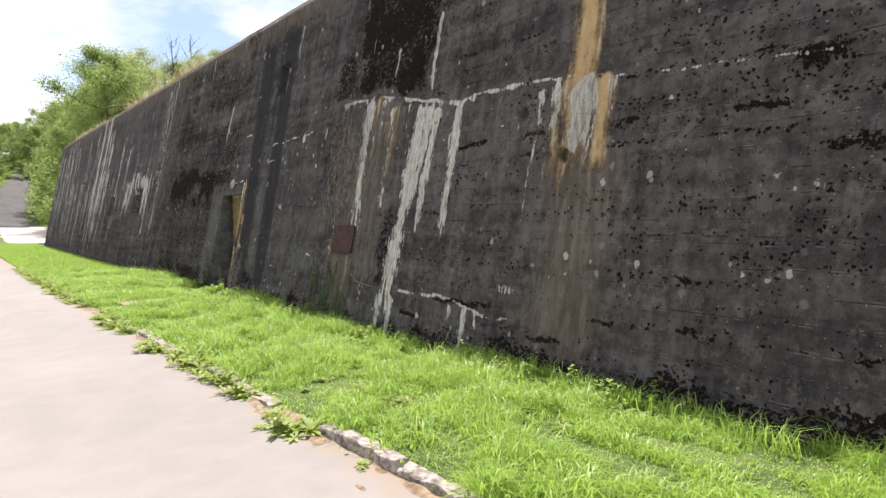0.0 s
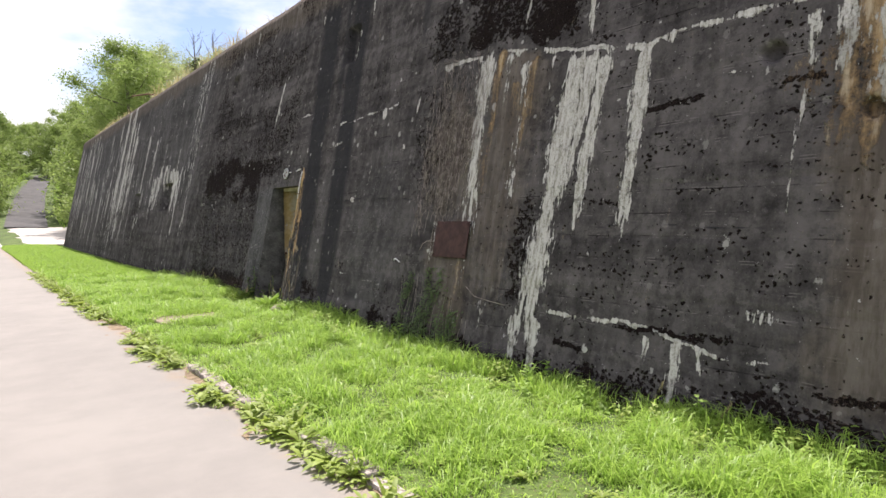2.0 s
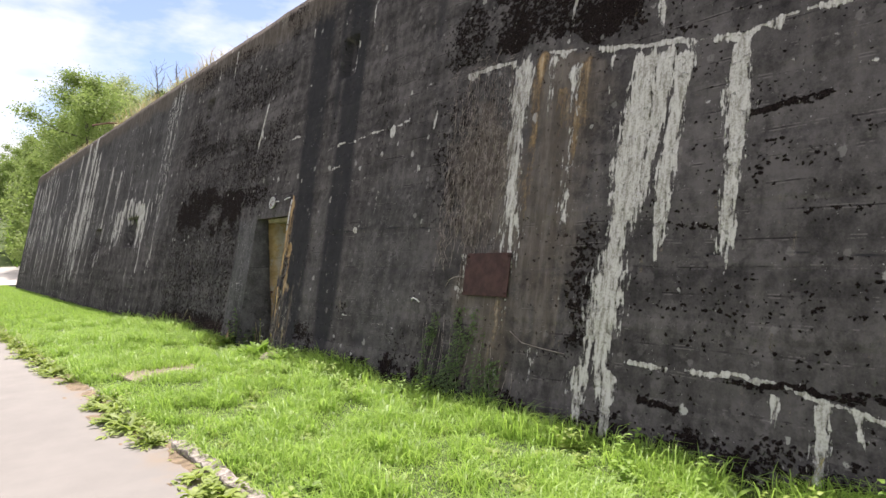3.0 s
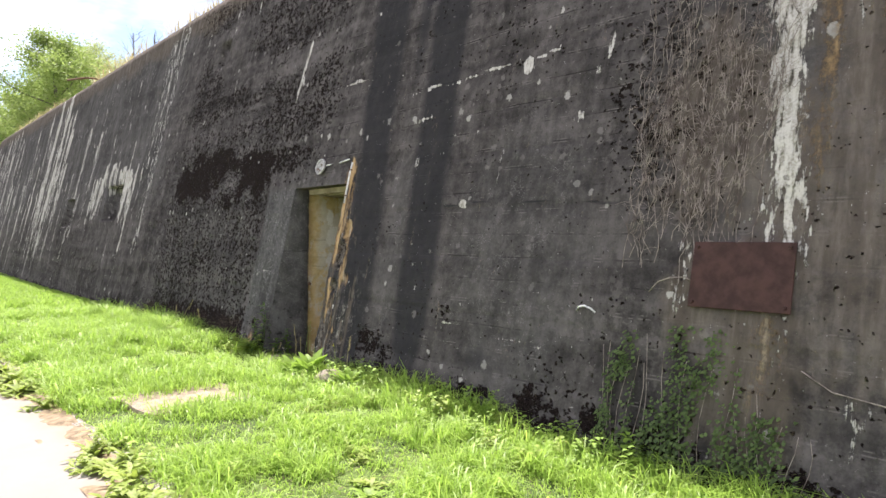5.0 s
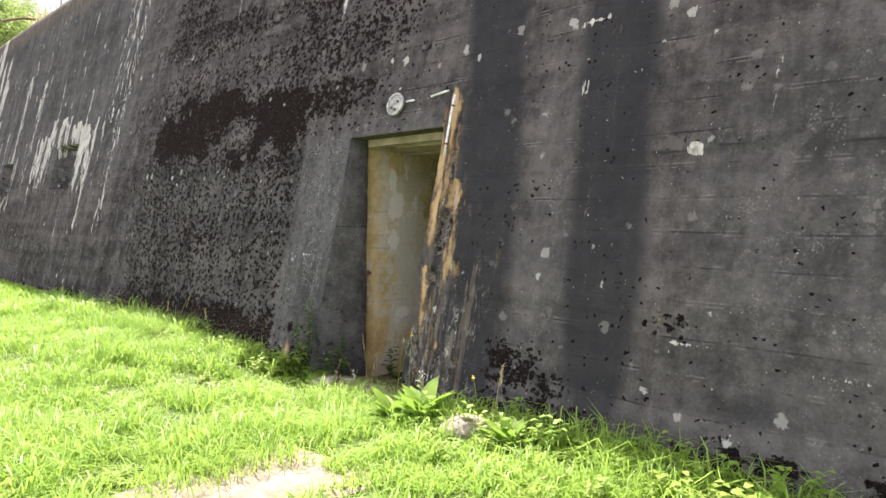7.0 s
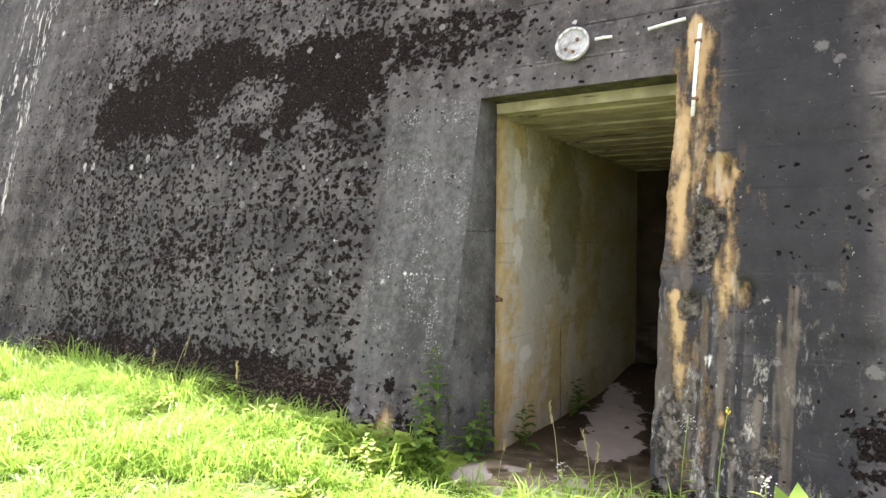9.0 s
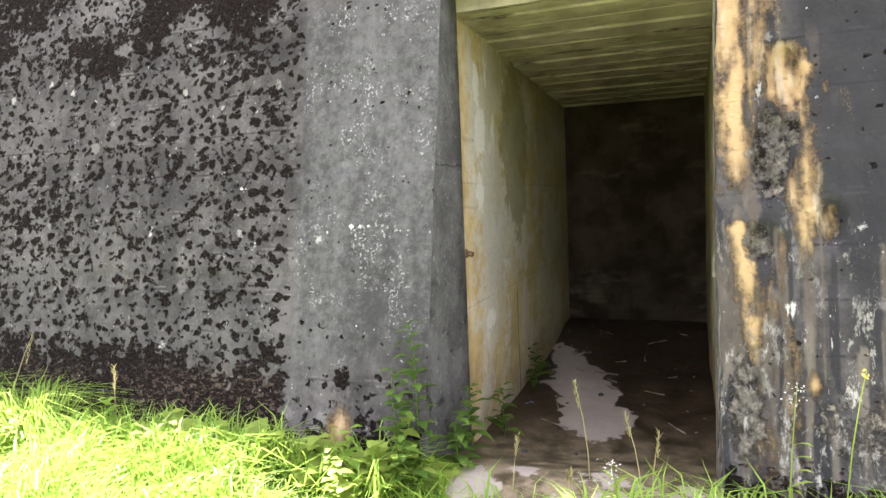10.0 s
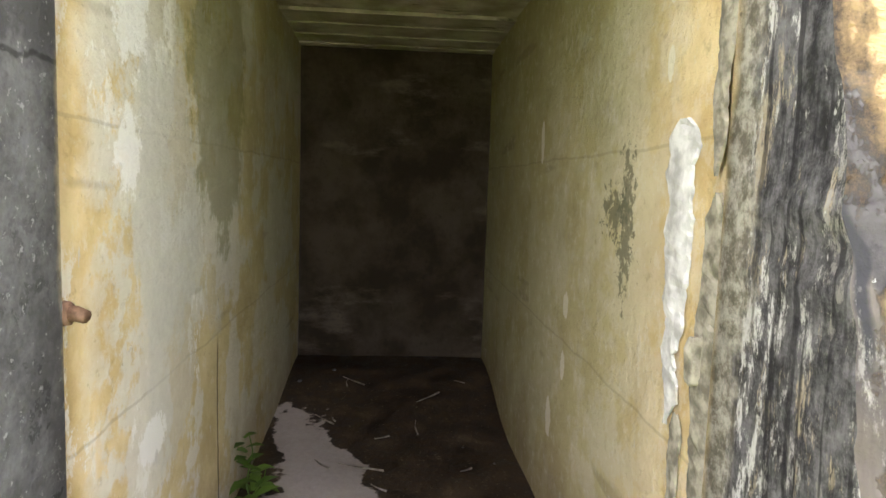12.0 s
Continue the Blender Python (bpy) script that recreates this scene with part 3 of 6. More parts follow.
def joined(pieces):
    vs, fs = [], []
    for v, f in pieces:
        o = len(vs)
        vs += list(v)
        fs += [tuple(i + o for i in q) for q in f]
    return vs, fs


_table = np.random.RandomState(7).rand(64, 64)


def vnoise(x, y):
    """Smooth value noise in 0..1, for arrays."""
    x, y = np.asarray(x, float), np.asarray(y, float)
    xi, yi = np.floor(x).astype(int), np.floor(y).astype(int)
    fx, fy = x - xi, y - yi
    fx, fy = fx * fx * (3 - 2 * fx), fy * fy * (3 - 2 * fy)
    g = lambda i, j: _table[(xi + i) % 64, (yi + j) % 64]
    return (g(0, 0) * (1 - fx) + g(1, 0) * fx) * (1 - fy) + (g(0, 1) * (1 - fx) + g(1, 1) * fx) * fy


def fbm(x, y, octaves=4):
    s, a, t = 0.0, 1.0, 0.0
    for k in range(octaves):
        s = s + a * vnoise(np.asarray(x) * 2 ** k + 13.7 * k, np.asarray(y) * 2 ** k + 5.1 * k)
        t += a
        a *= 0.5
    return s / t


def sstep(v, lo, hi):
    t = np.clip((v - lo) / (hi - lo), 0, 1)
    return t * t * (3 - 2 * t)


# ---- the plan ----
BASE, BATTER, TOP = 4.75, 0.212, 5.95      # wall face: x = BASE + BATTER * z
Y0, Y1 = -9.0, 43.2                         # length of the bunker wall
DOOR_R, DOOR_L, LINTEL = 13.74, 14.89, 2.11
BACK, CEIL, FLOOR = 8.45, 2.045, -0.15
KERB = 2.12


def face_x(z):
    return BASE + BATTER * z


def ground_z(x, y):
    """Height of the ground: flat by the road, a low hump of grass, rising hill beyond the bunker."""
    x, y = np.asarray(x, float), np.asarray(y, float)
    u = np.clip((x - KERB) / (BASE - KERB), 0, 1)
    z = 0.02 + 0.06 * np.sin(np.pi * u) - 0.10 * u * (1 - sstep(y, 8, 13)) + 0.05 * (fbm(x * 0.9, y * 0.9) - 0.5) * sstep(x, 2.1, 2.6)
    z = z * sstep(x, KERB + 0.02, KERB + 0.14) - 0.05 * (1 - sstep(x, KERB + 0.02, KERB + 0.14))
    z = z - 0.8 * sstep(x, 4.86, 5.2) * (1 - sstep(y, 42.5, 44)) * (1 - sstep(x, 22, 23))
    z = z - 0.07 * sstep(x, 3.3, 4.0) * sstep(y, 12.9, 13.5) * (1 - sstep(y, 14.9, 15.6))
    z = z - 0.04 * sstep(x, 4.45, 4.9) * sstep(y, 13.5, 13.8) * (1 - sstep(y, 14.8, 15.1))
    z = z + 0.18 * sstep(y, 24, 43) + 0.06 * np.clip(y - 45, 0, 15) + 0.12 * np.clip(y - 60, 0, 160)
    z = z + 0.10 * np.clip(x - 12, 0, 60) * sstep(y, 46, 62) + 0.06 * np.clip(-2 - x, 0, 80) * sstep(y, 20, 60)
    return z


# ---- ground, road ----
def graded(*spans):
    """Coordinates from spans of (start, end, step)."""
    out = []
    for a, b, s in spans:
        out += list(np.linspace(a, b, max(2, int(round((b - a) / s)) + 1))[:-1])
    return np.array(out + [spans[-1][1]])


def sheet(xs, ys, zfun):
    X, Y = np.meshgrid(xs, ys, indexing="ij")
    V = np.stack([X, Y, zfun(X, Y)], -1).reshape(-1, 3)
    i, j = np.meshgrid(np.arange(len(xs) - 1), np.arange(len(ys) - 1), indexing="ij")
    a = (i * len(ys) + j).ravel()
    return V, np.stack([a, a + len(ys), a + len(ys) + 1, a + 1], 1)


V, F = sheet(graded((-600, -40, 40), (-40, 1.9, 3), (1.9, 5.4, 0.1), (5.4, 60, 3), (60, 600, 40)),
             graded((-600, -20, 40), (-20, 0, 2), (0, 24, 0.2), (24, 60, 0.7), (60, 220, 8), (220, 1200, 70)), ground_z)
thing("ground", "uneven grassy ground rising to a hill", "ground", kind="structure", data=quads("ground", V, F, M_GROUND, True))


def road_z(x, y):
    return ground_z(np.full_like(np.asarray(x, float), 1.0), y) + 0.05 + 0.015 * (fbm(np.asarray(x) * 0.4, np.asarray(y) * 0.4) - 0.5)


V, F = sheet(graded((-4.2, 1.7, 0.6), (1.7, 2.12, 0.06)), graded((-30, 0, 3), (0, 20, 0.25), (20, 47, 1.5)), road_z)
edge = V[:, 0] > 2.05
V[edge, 0] += 0.03
thing("road", "pale sunlit worn asphalt road along the verge", "road", kind="structure", data=quads("road", V, F, M_ROAD, True))

V, F = sheet(graded((-20, 30, 2.0)), graded((46.2, 61, 1.0)), lambda x, y: ground_z(x, y) + 0.05)
thing("gravel_road", "pale gravel road crossing beyond the bunker", "road", kind="structure", data=quads("gravel_road", V, F, M_GRAVEL, True))
_t, _s = np.meshgrid(np.linspace(0, 1, 30), np.linspace(-1, 1, 4), indexing="ij")
_y = 60.5 + 70 * _t
_x = 4.4 + 5.0 * _t + 3.0 * _t * _t + 1.4 * _s
V = np.stack([_x, _y, ground_z(_x, _y) + 0.12], -1).reshape(-1, 3)
_a = (np.arange(29)[:, None] * 4 + np.arange(3)[None]).ravel()
# surface colour already holds the shade of the trees
thing("lane", "asphalt lane climbing between trees, darkened for their shade", "road", kind="structure",
      data=quads("lane", V, np.stack([_a, _a + 4, _a + 5, _a + 1], 1), M_LANE, True))


# ---- bunker wall ----
ys = graded((Y0, 0.5, 0.25), (0.5, 13.0, 0.028), (13.0, DOOR_R, 0.0125), (DOOR_R, DOOR_L, 0.03), (DOOR_L, 15.8, 0.0125), (15.8, 20, 0.028), (20, Y1, 0.07))
zs = graded((-0.5, 0.0, 0.1), (0.0, LINTEL, 0.022), (LINTEL, 3.6, 0.026), (3.6, TOP, 0.045))
ny, nz = len(ys), len(zs)
Yg, Zg = np.meshgrid(ys, zs, indexing="ij")
CAL, RUST, DARK, MOSS, PALE, FILM, CRUMB = (np.zeros_like(Yg) for _ in range(7))


def add(layer, v):
    np.maximum(layer, v, out=layer)


def columns(y, reach):
    """The slice of wall columns within reach of y."""
    return slice(int(np.searchsorted(ys, y - reach)), int(np.searchsorted(ys, y + reach)))


def streak(layer, y, ztop, zbot, w, lean=0.0, taper=0.5, k=1.0, wild=1.0):
    """A run down the wall from ztop to zbot, w wide at its head; lean: sideways drift a metre of fall."""
    q = columns(y, w * 1.3 + abs(lean) * (ztop - zbot) + 0.25)
    Y, Z = Yg[q], Zg[q]
    s = (ztop - Z) / (ztop - zbot)
    wob = wild * (0.06 * w + 0.025)
    c = y + lean * (ztop - Z) + wob * (fbm(Z * 1.7 + y * 3.1, y * 1.3) - 0.5) * 2
    half = 0.5 * w * (1 - taper * np.clip(s, 0, 1)) * (1 + wild * (0.7 * vnoise(Z * 3 + y, y * 5.0) - 0.35))
    side = np.abs(Y - c) / half
    threads = 1 - 0.35 * wild * vnoise(Y * 28 + 0.8 * fbm(Z * 1.3, Y), Z * 1.1 + y) * sstep(s, 0.0, 0.5)
    v = np.clip(1.25 - 0.75 * side, 0, 1) * threads
    end = s + 0.22 * wild * (vnoise(Y * 18, Y * 0 + y) - 0.5)
    head = s - 0.30 * w / (ztop - zbot) * np.clip(side, 0, 1.5) ** 2 + 0.05 * wild * (vnoise(Y * 12, Y * 0 + y) - 0.5)
    v = v * sstep(head, -0.02, 0.03) * (1 - sstep(end, 0.72, 1.03))
    layer[q] = np.maximum(layer[q], k * v)


def patch(layer, y, z, ry, rz, k=1.0, soft=0.5):
    q = columns(y, 1.6 * ry)
    d = np.hypot((Yg[q] - y) / ry, (Zg[q] - z) / rz) + 0.7 * (fbm(Yg[q] * 3.5 + y, Zg[q] * 3.5) - 0.5)
    layer[q] = np.maximum(layer[q], k * (1 - sstep(d, 1 - soft, 1.05)))


def crack(layer, pts, w, k=1.0, drip=0.0):
    """A joint along points (y, z), with drips below it."""
    py, pz = [p[0] for p in pts], [p[1] for p in pts]
    zc = np.interp(Yg, py, pz) + 0.10 * (fbm(Yg * 2.2 + w * 90, Yg * 0 + w * 50) - 0.5)
    inside = sstep(Yg, py[0], py[0] + 0.1) * (1 - sstep(Yg, py[-1] - 0.1, py[-1])) * (0.35 + 0.65 * sstep(vnoise(Yg * 2.6, Yg * 0 + w * 77), 0.2, 0.5))
    thick = w * (0.35 + 1.3 * vnoise(Yg * 6, Yg * 0 + w * 31))
    v = np.clip(1.2 - 0.7 * np.abs(Zg - zc) / thick, 0, 1)
    if drip:
        run = drip * np.clip(vnoise(Yg * 9, Yg * 0 + 8.8) - 0.45, 0, 1) * 2
        v = np.maximum(v, 0.75 * (Zg < zc) * (1 - sstep(zc - Zg, run * 0.5, run + 0.01)))
    add(layer, k * v * inside)


# the tall white runs beside the stained joint
streak(CAL, 7.40, 3.13, 0.0, 0.34, 0.085, 0.15)
streak(CAL, 7.22, 3.10, 1.5, 0.20, 0.085, 0.5)
streak(CAL, 7.02, 3.05, 1.25, 0.20, 0.10, 0.5)
streak(CAL, 6.60, 3.00, 1.05, 0.26, 0.0, 0.55)
streak(CAL, 8.84, 3.42, 1.20, 0.34, 0.0, 0.1, 0.92, 1.3)
streak(CAL, 8.14, 3.25, 1.5, 0.20, 0.0, 0.55, 0.66)
streak(CAL, 8.45, 3.35, 2.7, 0.14, 0.0, 0.6, 0.7)
streak(CAL, 7.75, 3.2, 2.75, 0.10, 0.0, 0.6, 0.6)
streak(CAL, 7.32, 4.4, 3.1, 0.10, -0.02, 0.1, 0.9)
streak(CAL, 8.25, 4.1, 3.4, 0.07, 0.03, 0.4, 0.8)
streak(CAL, 7.78, 0.52, 0.0, 0.22, 0.0, 0.4, 0.75)
streak(CAL, 7.48, 0.50, -0.1, 0.2, 0.0, 0.4, 0.9)
streak(RUST, 8.60, 3.42, 2.3, 0.26, 0.03, 0.5, 0.72, 1.5)
streak(RUST, 8.05, 3.25, 2.1, 0.30, 0.03, 0.5, 0.55, 1.5)
streak(RUST, 8.30, 3.0, 2.2, 0.2, 0.0, 0.4, 0.45)
streak(FILM, 8.3, 3.4, 0.2, 1.25, 0.0, 0.25, 0.7)
streak(FILM, 8.95, 1.5, -0.1, 0.65, 0.0, 0.0, 0.85)
streak(CAL, 8.78, 1.04, 0.30, 0.22, 0.0, 0.5, 0.42)
streak(RUST, 8.66, 3.42, 1.5, 0.20, 0.0, 0.2, 0.4)
streak(RUST, 8.80, 1.02, 0.2, 0.30, 0.0, 0.3, 0.35)
patch(FILM, 9.35, 1.1, 0.4, 0.8, 0.75, 0.9)
patch(CAL, 9.42, 1.25, 0.10, 0.45, 0.42)
streak(CAL, 8.35, 0.62, 0.1, 0.16, 0.02, 0.5, 0.42)
crack(CAL, [(4.6, 3.02), (5.5, 3.08), (6.3, 3.06), (6.6, 3.02), (8.6, 3.40), (9.8, 3.45)], 0.015, 1.05, 0.12)
crack(CAL, [(1.0, 2.7), (2.5, 2.78), (3.5, 2.86), (4.6, 3.00)], 0.012, 0.62)
crack(CAL, [(5.5, 0.42), (5.95, 0.51), (6.5, 0.58), (7.4, 0.57)], 0.012, 1.05, 0.05)
crack(CAL, [(5.1, 0.45), (5.6, 0.42)], 0.016, 0.6)
crack(CAL, [(2.2, 2.0), (3.0, 2.05), (6.4, 2.75)], 0.010, 0.36)
streak(CAL, 5.92, 0.50, -0.1, 0.16, 0.0, 0.3, 0.85)
streak(CAL, 5.70, 0.48, 0.25, 0.16, 0.0, 0.5, 0.7)
streak(CAL, 6.22, 0.50, 0.25, 0.12, 0.0, 0.6, 0.8)
patch(CAL, 5.25, 0.75, 0.22, 0.07, 0.42)
# big ochre leak
streak(RUST, 4.58, 6.2, 1.70, 0.06, 0.0, -8.0, 1.0, 0.3)
streak(RUST, 4.56, 3.05, 1.75, 0.95, 0.03, 0.25, 0.72, 1.2)
streak(CAL, 4.50, 3.0, 2.0, 0.55, 0.0, 0.5, 1.0, 1.3)
streak(RUST, 4.24, 2.98, 1.85, 0.30, 0.01, 0.3, 1.0, 0.7)
streak(CAL, 4.50, 3.00, 2.25, 0.36, 0.0, 0.35, 1.0)
streak(CAL, 4.90, 3.02, 2.40, 0.18, 0.02, 0.4, 0.75)
streak(CAL, 4.15, 2.95, 2.45, 0.16, 0.0, 0.4, 0.6)
streak(RUST, 3.98, 4.2, 2.9, 0.10, 0.0, 0.2, 0.45)
streak(CAL, 5.13, 2.96, 2.42, 0.14, 0.0, 0.45, 0.7)
streak(CAL, 5.16, 2.4, 1.3, 0.05, 0.02, 0.5, 0.7)
streak(RUST, 4.22, 3.0, 1.95, 0.22, 0.0, 0.3, 0.75)
streak(FILM, 4.40, 2.5, -0.2, 1.10, 0.0, 0.1, 1.0, 0.5)
crack(DARK, [(1.0, 1.35), (7.0, 1.40)], 0.008, 0.8)
# black moss above the joint, blotches over the near wall
rough = 0.35 * (fbm(Yg * 3.0, Zg * 3.0 + 6) - 0.5)
add(MOSS, (0.66 + 0.30 * sstep(fbm(Yg * 2.4, Zg * 2.0), 0.35, 0.6)) * sstep(Yg + 1.5 * rough, 7.1, 7.6) * (1 - sstep(Yg + 1.8 * rough, 9.1, 9.9)) * sstep(Zg + rough - 0.17 * (Yg - 8.2), 3.32, 3.50) * (1 - sstep(Zg + rough, 5.0, 5.9)))
patch(MOSS, 9.9, 3.9, 0.6, 0.6, 0.6)
patch(MOSS, 7.85, 1.2, 0.22, 0.8, 0.55)
add(MOSS, 0.30 * sstep(fbm(Yg * 1.1, Zg * 2.4 + 4), 0.46, 0.62) * (Yg < 7.2))
add(MOSS, 0.34 * sstep(fbm(Yg * 0.8 + 3, Zg * 0.9 + 9), 0.46, 0.64) * (Yg > 10))
add(MOSS, 0.12 + 0 * Yg)
MOSS *= 1 - 0.45 * sstep(Yg, 9.9, 10.3) * (1 - sstep(Yg, 13.2, 13.8)) * sstep(Zg, 0.4, 0.8)
for _z, _k in ((2.43, 0.70), (1.66, 0.40), (1.0, 0.30), (0.55, 0.62), (0.30, 0.70), (2.88, 0.42), (2.2, 0.35), (3.6, 0.45)):
    line = np.clip(1 - np.abs(Zg - _z - 0.20 * (fbm(Yg * 1.5, Yg * 0 + _z) - 0.5)) / 0.065, 0, 1)
    add(MOSS, (_k + 0.20) * line * sstep(fbm(Yg * 1.6 + _z * 9, Zg * 0.4), 0.46, 0.60) * (Yg < 7.2))
add(MOSS, 0.62 * (1 - sstep(Zg + 0.55 * (fbm(Yg * 2.1, Zg * 1.5 + 2.2) - 0.5), 0.06, 0.34)))
patch(MOSS, 2.25, 2.75, 0.45, 0.16, 0.75, 0.8)
patch(MOSS, 1.9, 2.05, 0.5, 0.12, 0.6, 0.8)
patch(MOSS, 3.1, 0.98, 0.35, 0.10, 0.55, 0.8)
patch(MOSS, 11.68, 0.80, 0.26, 0.14, 0.55, 0.95)
patch(DARK, 11.2, 0.42, 0.75, 0.30, 0.5, 0.85)
crack(CAL, [(10.2, 0.58), (10.9, 0.64), (11.8, 0.72)], 0.011, 0.42)
crack(CAL, [(9.9, 1.02), (11.3, 1.05)], 0.008, 0.45)
patch(MOSS, 10.55, 0.16, 0.22, 0.22, 0.9, 0.8)
patch(MOSS, 9.95, 0.18, 0.20, 0.20, 0.85, 0.8)
patch(MOSS, 11.1, 0.2, 0.25, 0.10, 0.8, 0.8)
patch(MOSS, 11.2, 0.62, 0.35, 0.10, 0.5, 0.9)
patch(MOSS, 12.70, 0.42, 0.45, 0.30, 0.70, 0.9)
patch(MOSS, 9.75, 2.3, 0.55, 0.9, 0.55, 0.9)
patch(MOSS, 9.6, 2.5, 0.75, 1.3, 0.42)
patch(FILM, 9.3, 2.2, 0.75, 1.2, 0.8, 0.8)
# broad dark water bands between the vines and the door
streak(DARK, 12.42, 5.9, -0.8, 0.60, -0.055, 0.25, 1.0, 0.2)
streak(DARK, 13.55, 5.9, -0.8, 0.72, -0.085, 0.30, 1.0, 0.2)
streak(DARK, 12.85, 5.9, 2.6, 0.40, -0.05, 0.3, 0.6, 0.3)
streak(DARK, 10.4, 5.0, 1.8, 0.3, 0.0, 0.3, 0.55)
patch(PALE, 10.9, 1.3, 0.9, 1.6, 0.35)
patch(PALE, 12.6, 1.2, 0.25, 1.6, 0.30)
crack(CAL, [(10.7, 3.12), (11.1, 3.06), (11.6, 3.07), (12.85, 3.03)], 0.010, 1.1, 0.06)
patch(CAL, 11.1, 3.02, 0.06, 0.09, 0.9)
crack(CAL, [(12.25, 2.72), (12.9, 2.71)], 0.014, 0.8)
crack(CAL, [(12.4, 2.45), (12.65, 2.43)], 0.012, 0.7)
streak(CAL, 10.24, 3.14, 2.62, 0.10, 0.0, 0.4, 0.5)
patch(CAL, 10.47, 2.47, 0.09, 0.06, 0.5)
streak(CAL, 11.25, 2.3, 1.75, 0.05, 0.0, 0.4, 0.45)
patch(CAL, 11.66, 1.79, 0.06, 0.05, 0.9)
crack(DARK, [(9.8, 1.75), (12.0, 1.80)], 0.010, 0.8)
patch(CAL, 12.45, 2.25, 0.04, 0.10, 0.5)
# black mossy field beyond the door, smooth pale panel next to it
fade = sstep(Yg, 15.52 + 0.10 * sstep(Zg, 2.0, 2.15), 15.66) * (1 - sstep(Yg, 19.0, 20.5))
add(MOSS, fade * (0.47 + 0.22 * (fbm(Yg * 0.8, Zg * 0.8) - 0.5)) * (1 - sstep(Zg, 2.9, 4.2)))
add(MOSS, 0.82 * fade * (1 - sstep(Zg + 0.2 * (fbm(Yg * 3, Zg * 3 + 4) - 0.5), 0.25, 0.75)))
add(FILM, 0.85 * fade * (1 - sstep(Zg + 0.3 * (fbm(Yg * 3, Zg * 3) - 0.5), 0.15, 0.5)))
worn = 0.55 * (fbm(Yg * 2.2, Zg * 2.8 + 3) - 0.5)
block = sstep(Yg + 0.3 * worn, 15.44, 15.62) * (1 - sstep(Yg + worn, 18.9, 19.9)) * sstep(Zg + worn, 1.45, 1.85) * (1 - sstep(Zg + worn - 0.12 * (Yg - 15.5), 2.46, 2.72))
add(MOSS, block * (0.50 + 0.34 * sstep(fbm(Yg * 1.7 + 5, Zg * 2.6), 0.40, 0.60) * sstep(Zg + worn, 1.75, 2.1)))
patch(MOSS, 17.4, 1.15, 2.0, 0.75, 0.55, 0.9)
patch(MOSS, 15.35, 2.55, 0.85, 0.30, 0.62)
add(MOSS, 0.52 * sstep(Zg, 2.4, 2.9) * sstep(Yg, 13.9, 14.4) * (1 - sstep(Yg, 19, 23)) * sstep(fbm(Yg * 0.9, Zg * 2.2), 0.36, 0.62))
add(PALE, sstep(Yg, DOOR_L - 0.05, DOOR_L) * (1 - sstep(Yg, 15.56, 15.60)) * (1 - sstep(Zg, 2.02, 2.2)) * sstep(Zg + 0.25 * (fbm(Yg * 2, Yg * 0) - 0.5), 0.2, 0.55))
add(PALE, 0.25 * sstep(Yg, 13.7, 14.2) * (1 - sstep(Yg, 15.0, 15.4)) * (1 - sstep(Zg, 2.2, 2.7)))
patch(RUST, 15.30, 0.14, 0.13, 0.17, 0.85, 0.9)
streak(CAL, 15.24, 4.2, 3.28, 0.07, 0.15, 0.3, 1.0)
crack(CAL, [(13.6, 3.33), (14.4, 3.40)], 0.018, 0.8)
crack(CAL, [(14.92, 1.01), (15.6, 1.01)], 0.007, 0.6)
crack(CAL, [(14.92, 1.25), (16.0, 1.25)], 0.007, 0.5)
crack(CAL, [(14.92, 1.62), (15.7, 1.62)], 0.006, 0.45)
# far end: many white runs
for _y, _zt, _zb, _w, _k in ((20.6, 5.9, 0.3, 0.30, 0.46), (21.2, 5.6, 2.0, 0.45, 0.42), (20.9, 5.9, 3.0, 0.10, 0.60), (21.8, 3.0, 0.2, 0.12, 0.75), (29.9, 5.9, 0.4, 0.40, 0.95), (31.0, 5.9, 1.6, 0.30, 0.9), (26.6, 4.4, 0.2, 0.3, 0.65), (25.4, 4.2, 2.4, 0.3, 0.6), (21.0, 5.2, 3.4, 0.2, 0.5)):
    streak(CAL, _y, _zt, _zb, _w, 0.06, 0.3, _k)
_r = random.Random(21)
for _i in range(95):
    _y = 28.5 + 14.5 * _r.random()
    _zt = _r.uniform(2.6, 5.8)
    streak(CAL, _y, _zt, max(0.2, _zt - _r.uniform(1.2, 4.6)), _r.uniform(0.05, 0.22), _r.uniform(-0.08, 0.18), 0.45, _r.uniform(0.58, 0.95), 1.7)
for _i in range(40):
    _y = 20 + 8 * _r.random()
    _zt = _r.uniform(2.0, 5.6)
    streak(CAL, _y, _zt, max(0.2, _zt - _r.uniform(0.6, 2.6)), _r.uniform(0.03, 0.10), _r.uniform(-0.05, 0.12), 0.5, _r.uniform(0.45, 0.75))
streak(CAL, 24.1, 3.25, 1.3, 0.35, 0.3, 0.5, 0.75, 1.8)
streak(CAL, 22.7, 3.05, 2.0, 0.30, -0.1, 0.4, 0.75, 1.8)
for _i in range(34):
    _y = 22.0 + 2.8 * _r.random()
    streak(CAL, _y, 3.15 - 0.25 * abs(_y - 23.4) + _r.uniform(-0.1, 0.1), _r.uniform(2.2, 2.8) - 0.5 * (abs(_y - 23.2) > 0.6), _r.uniform(0.05, 0.20), 0.15 * (_y - 23.3), 0.5, _r.uniform(0.75, 1.05), 1.5)
patch(PALE, 36.5, 4.0, 6.5, 2.6, 0.75)
patch(PALE, 21.5, 4.6, 1.8, 1.6, 0.5, 0.9)
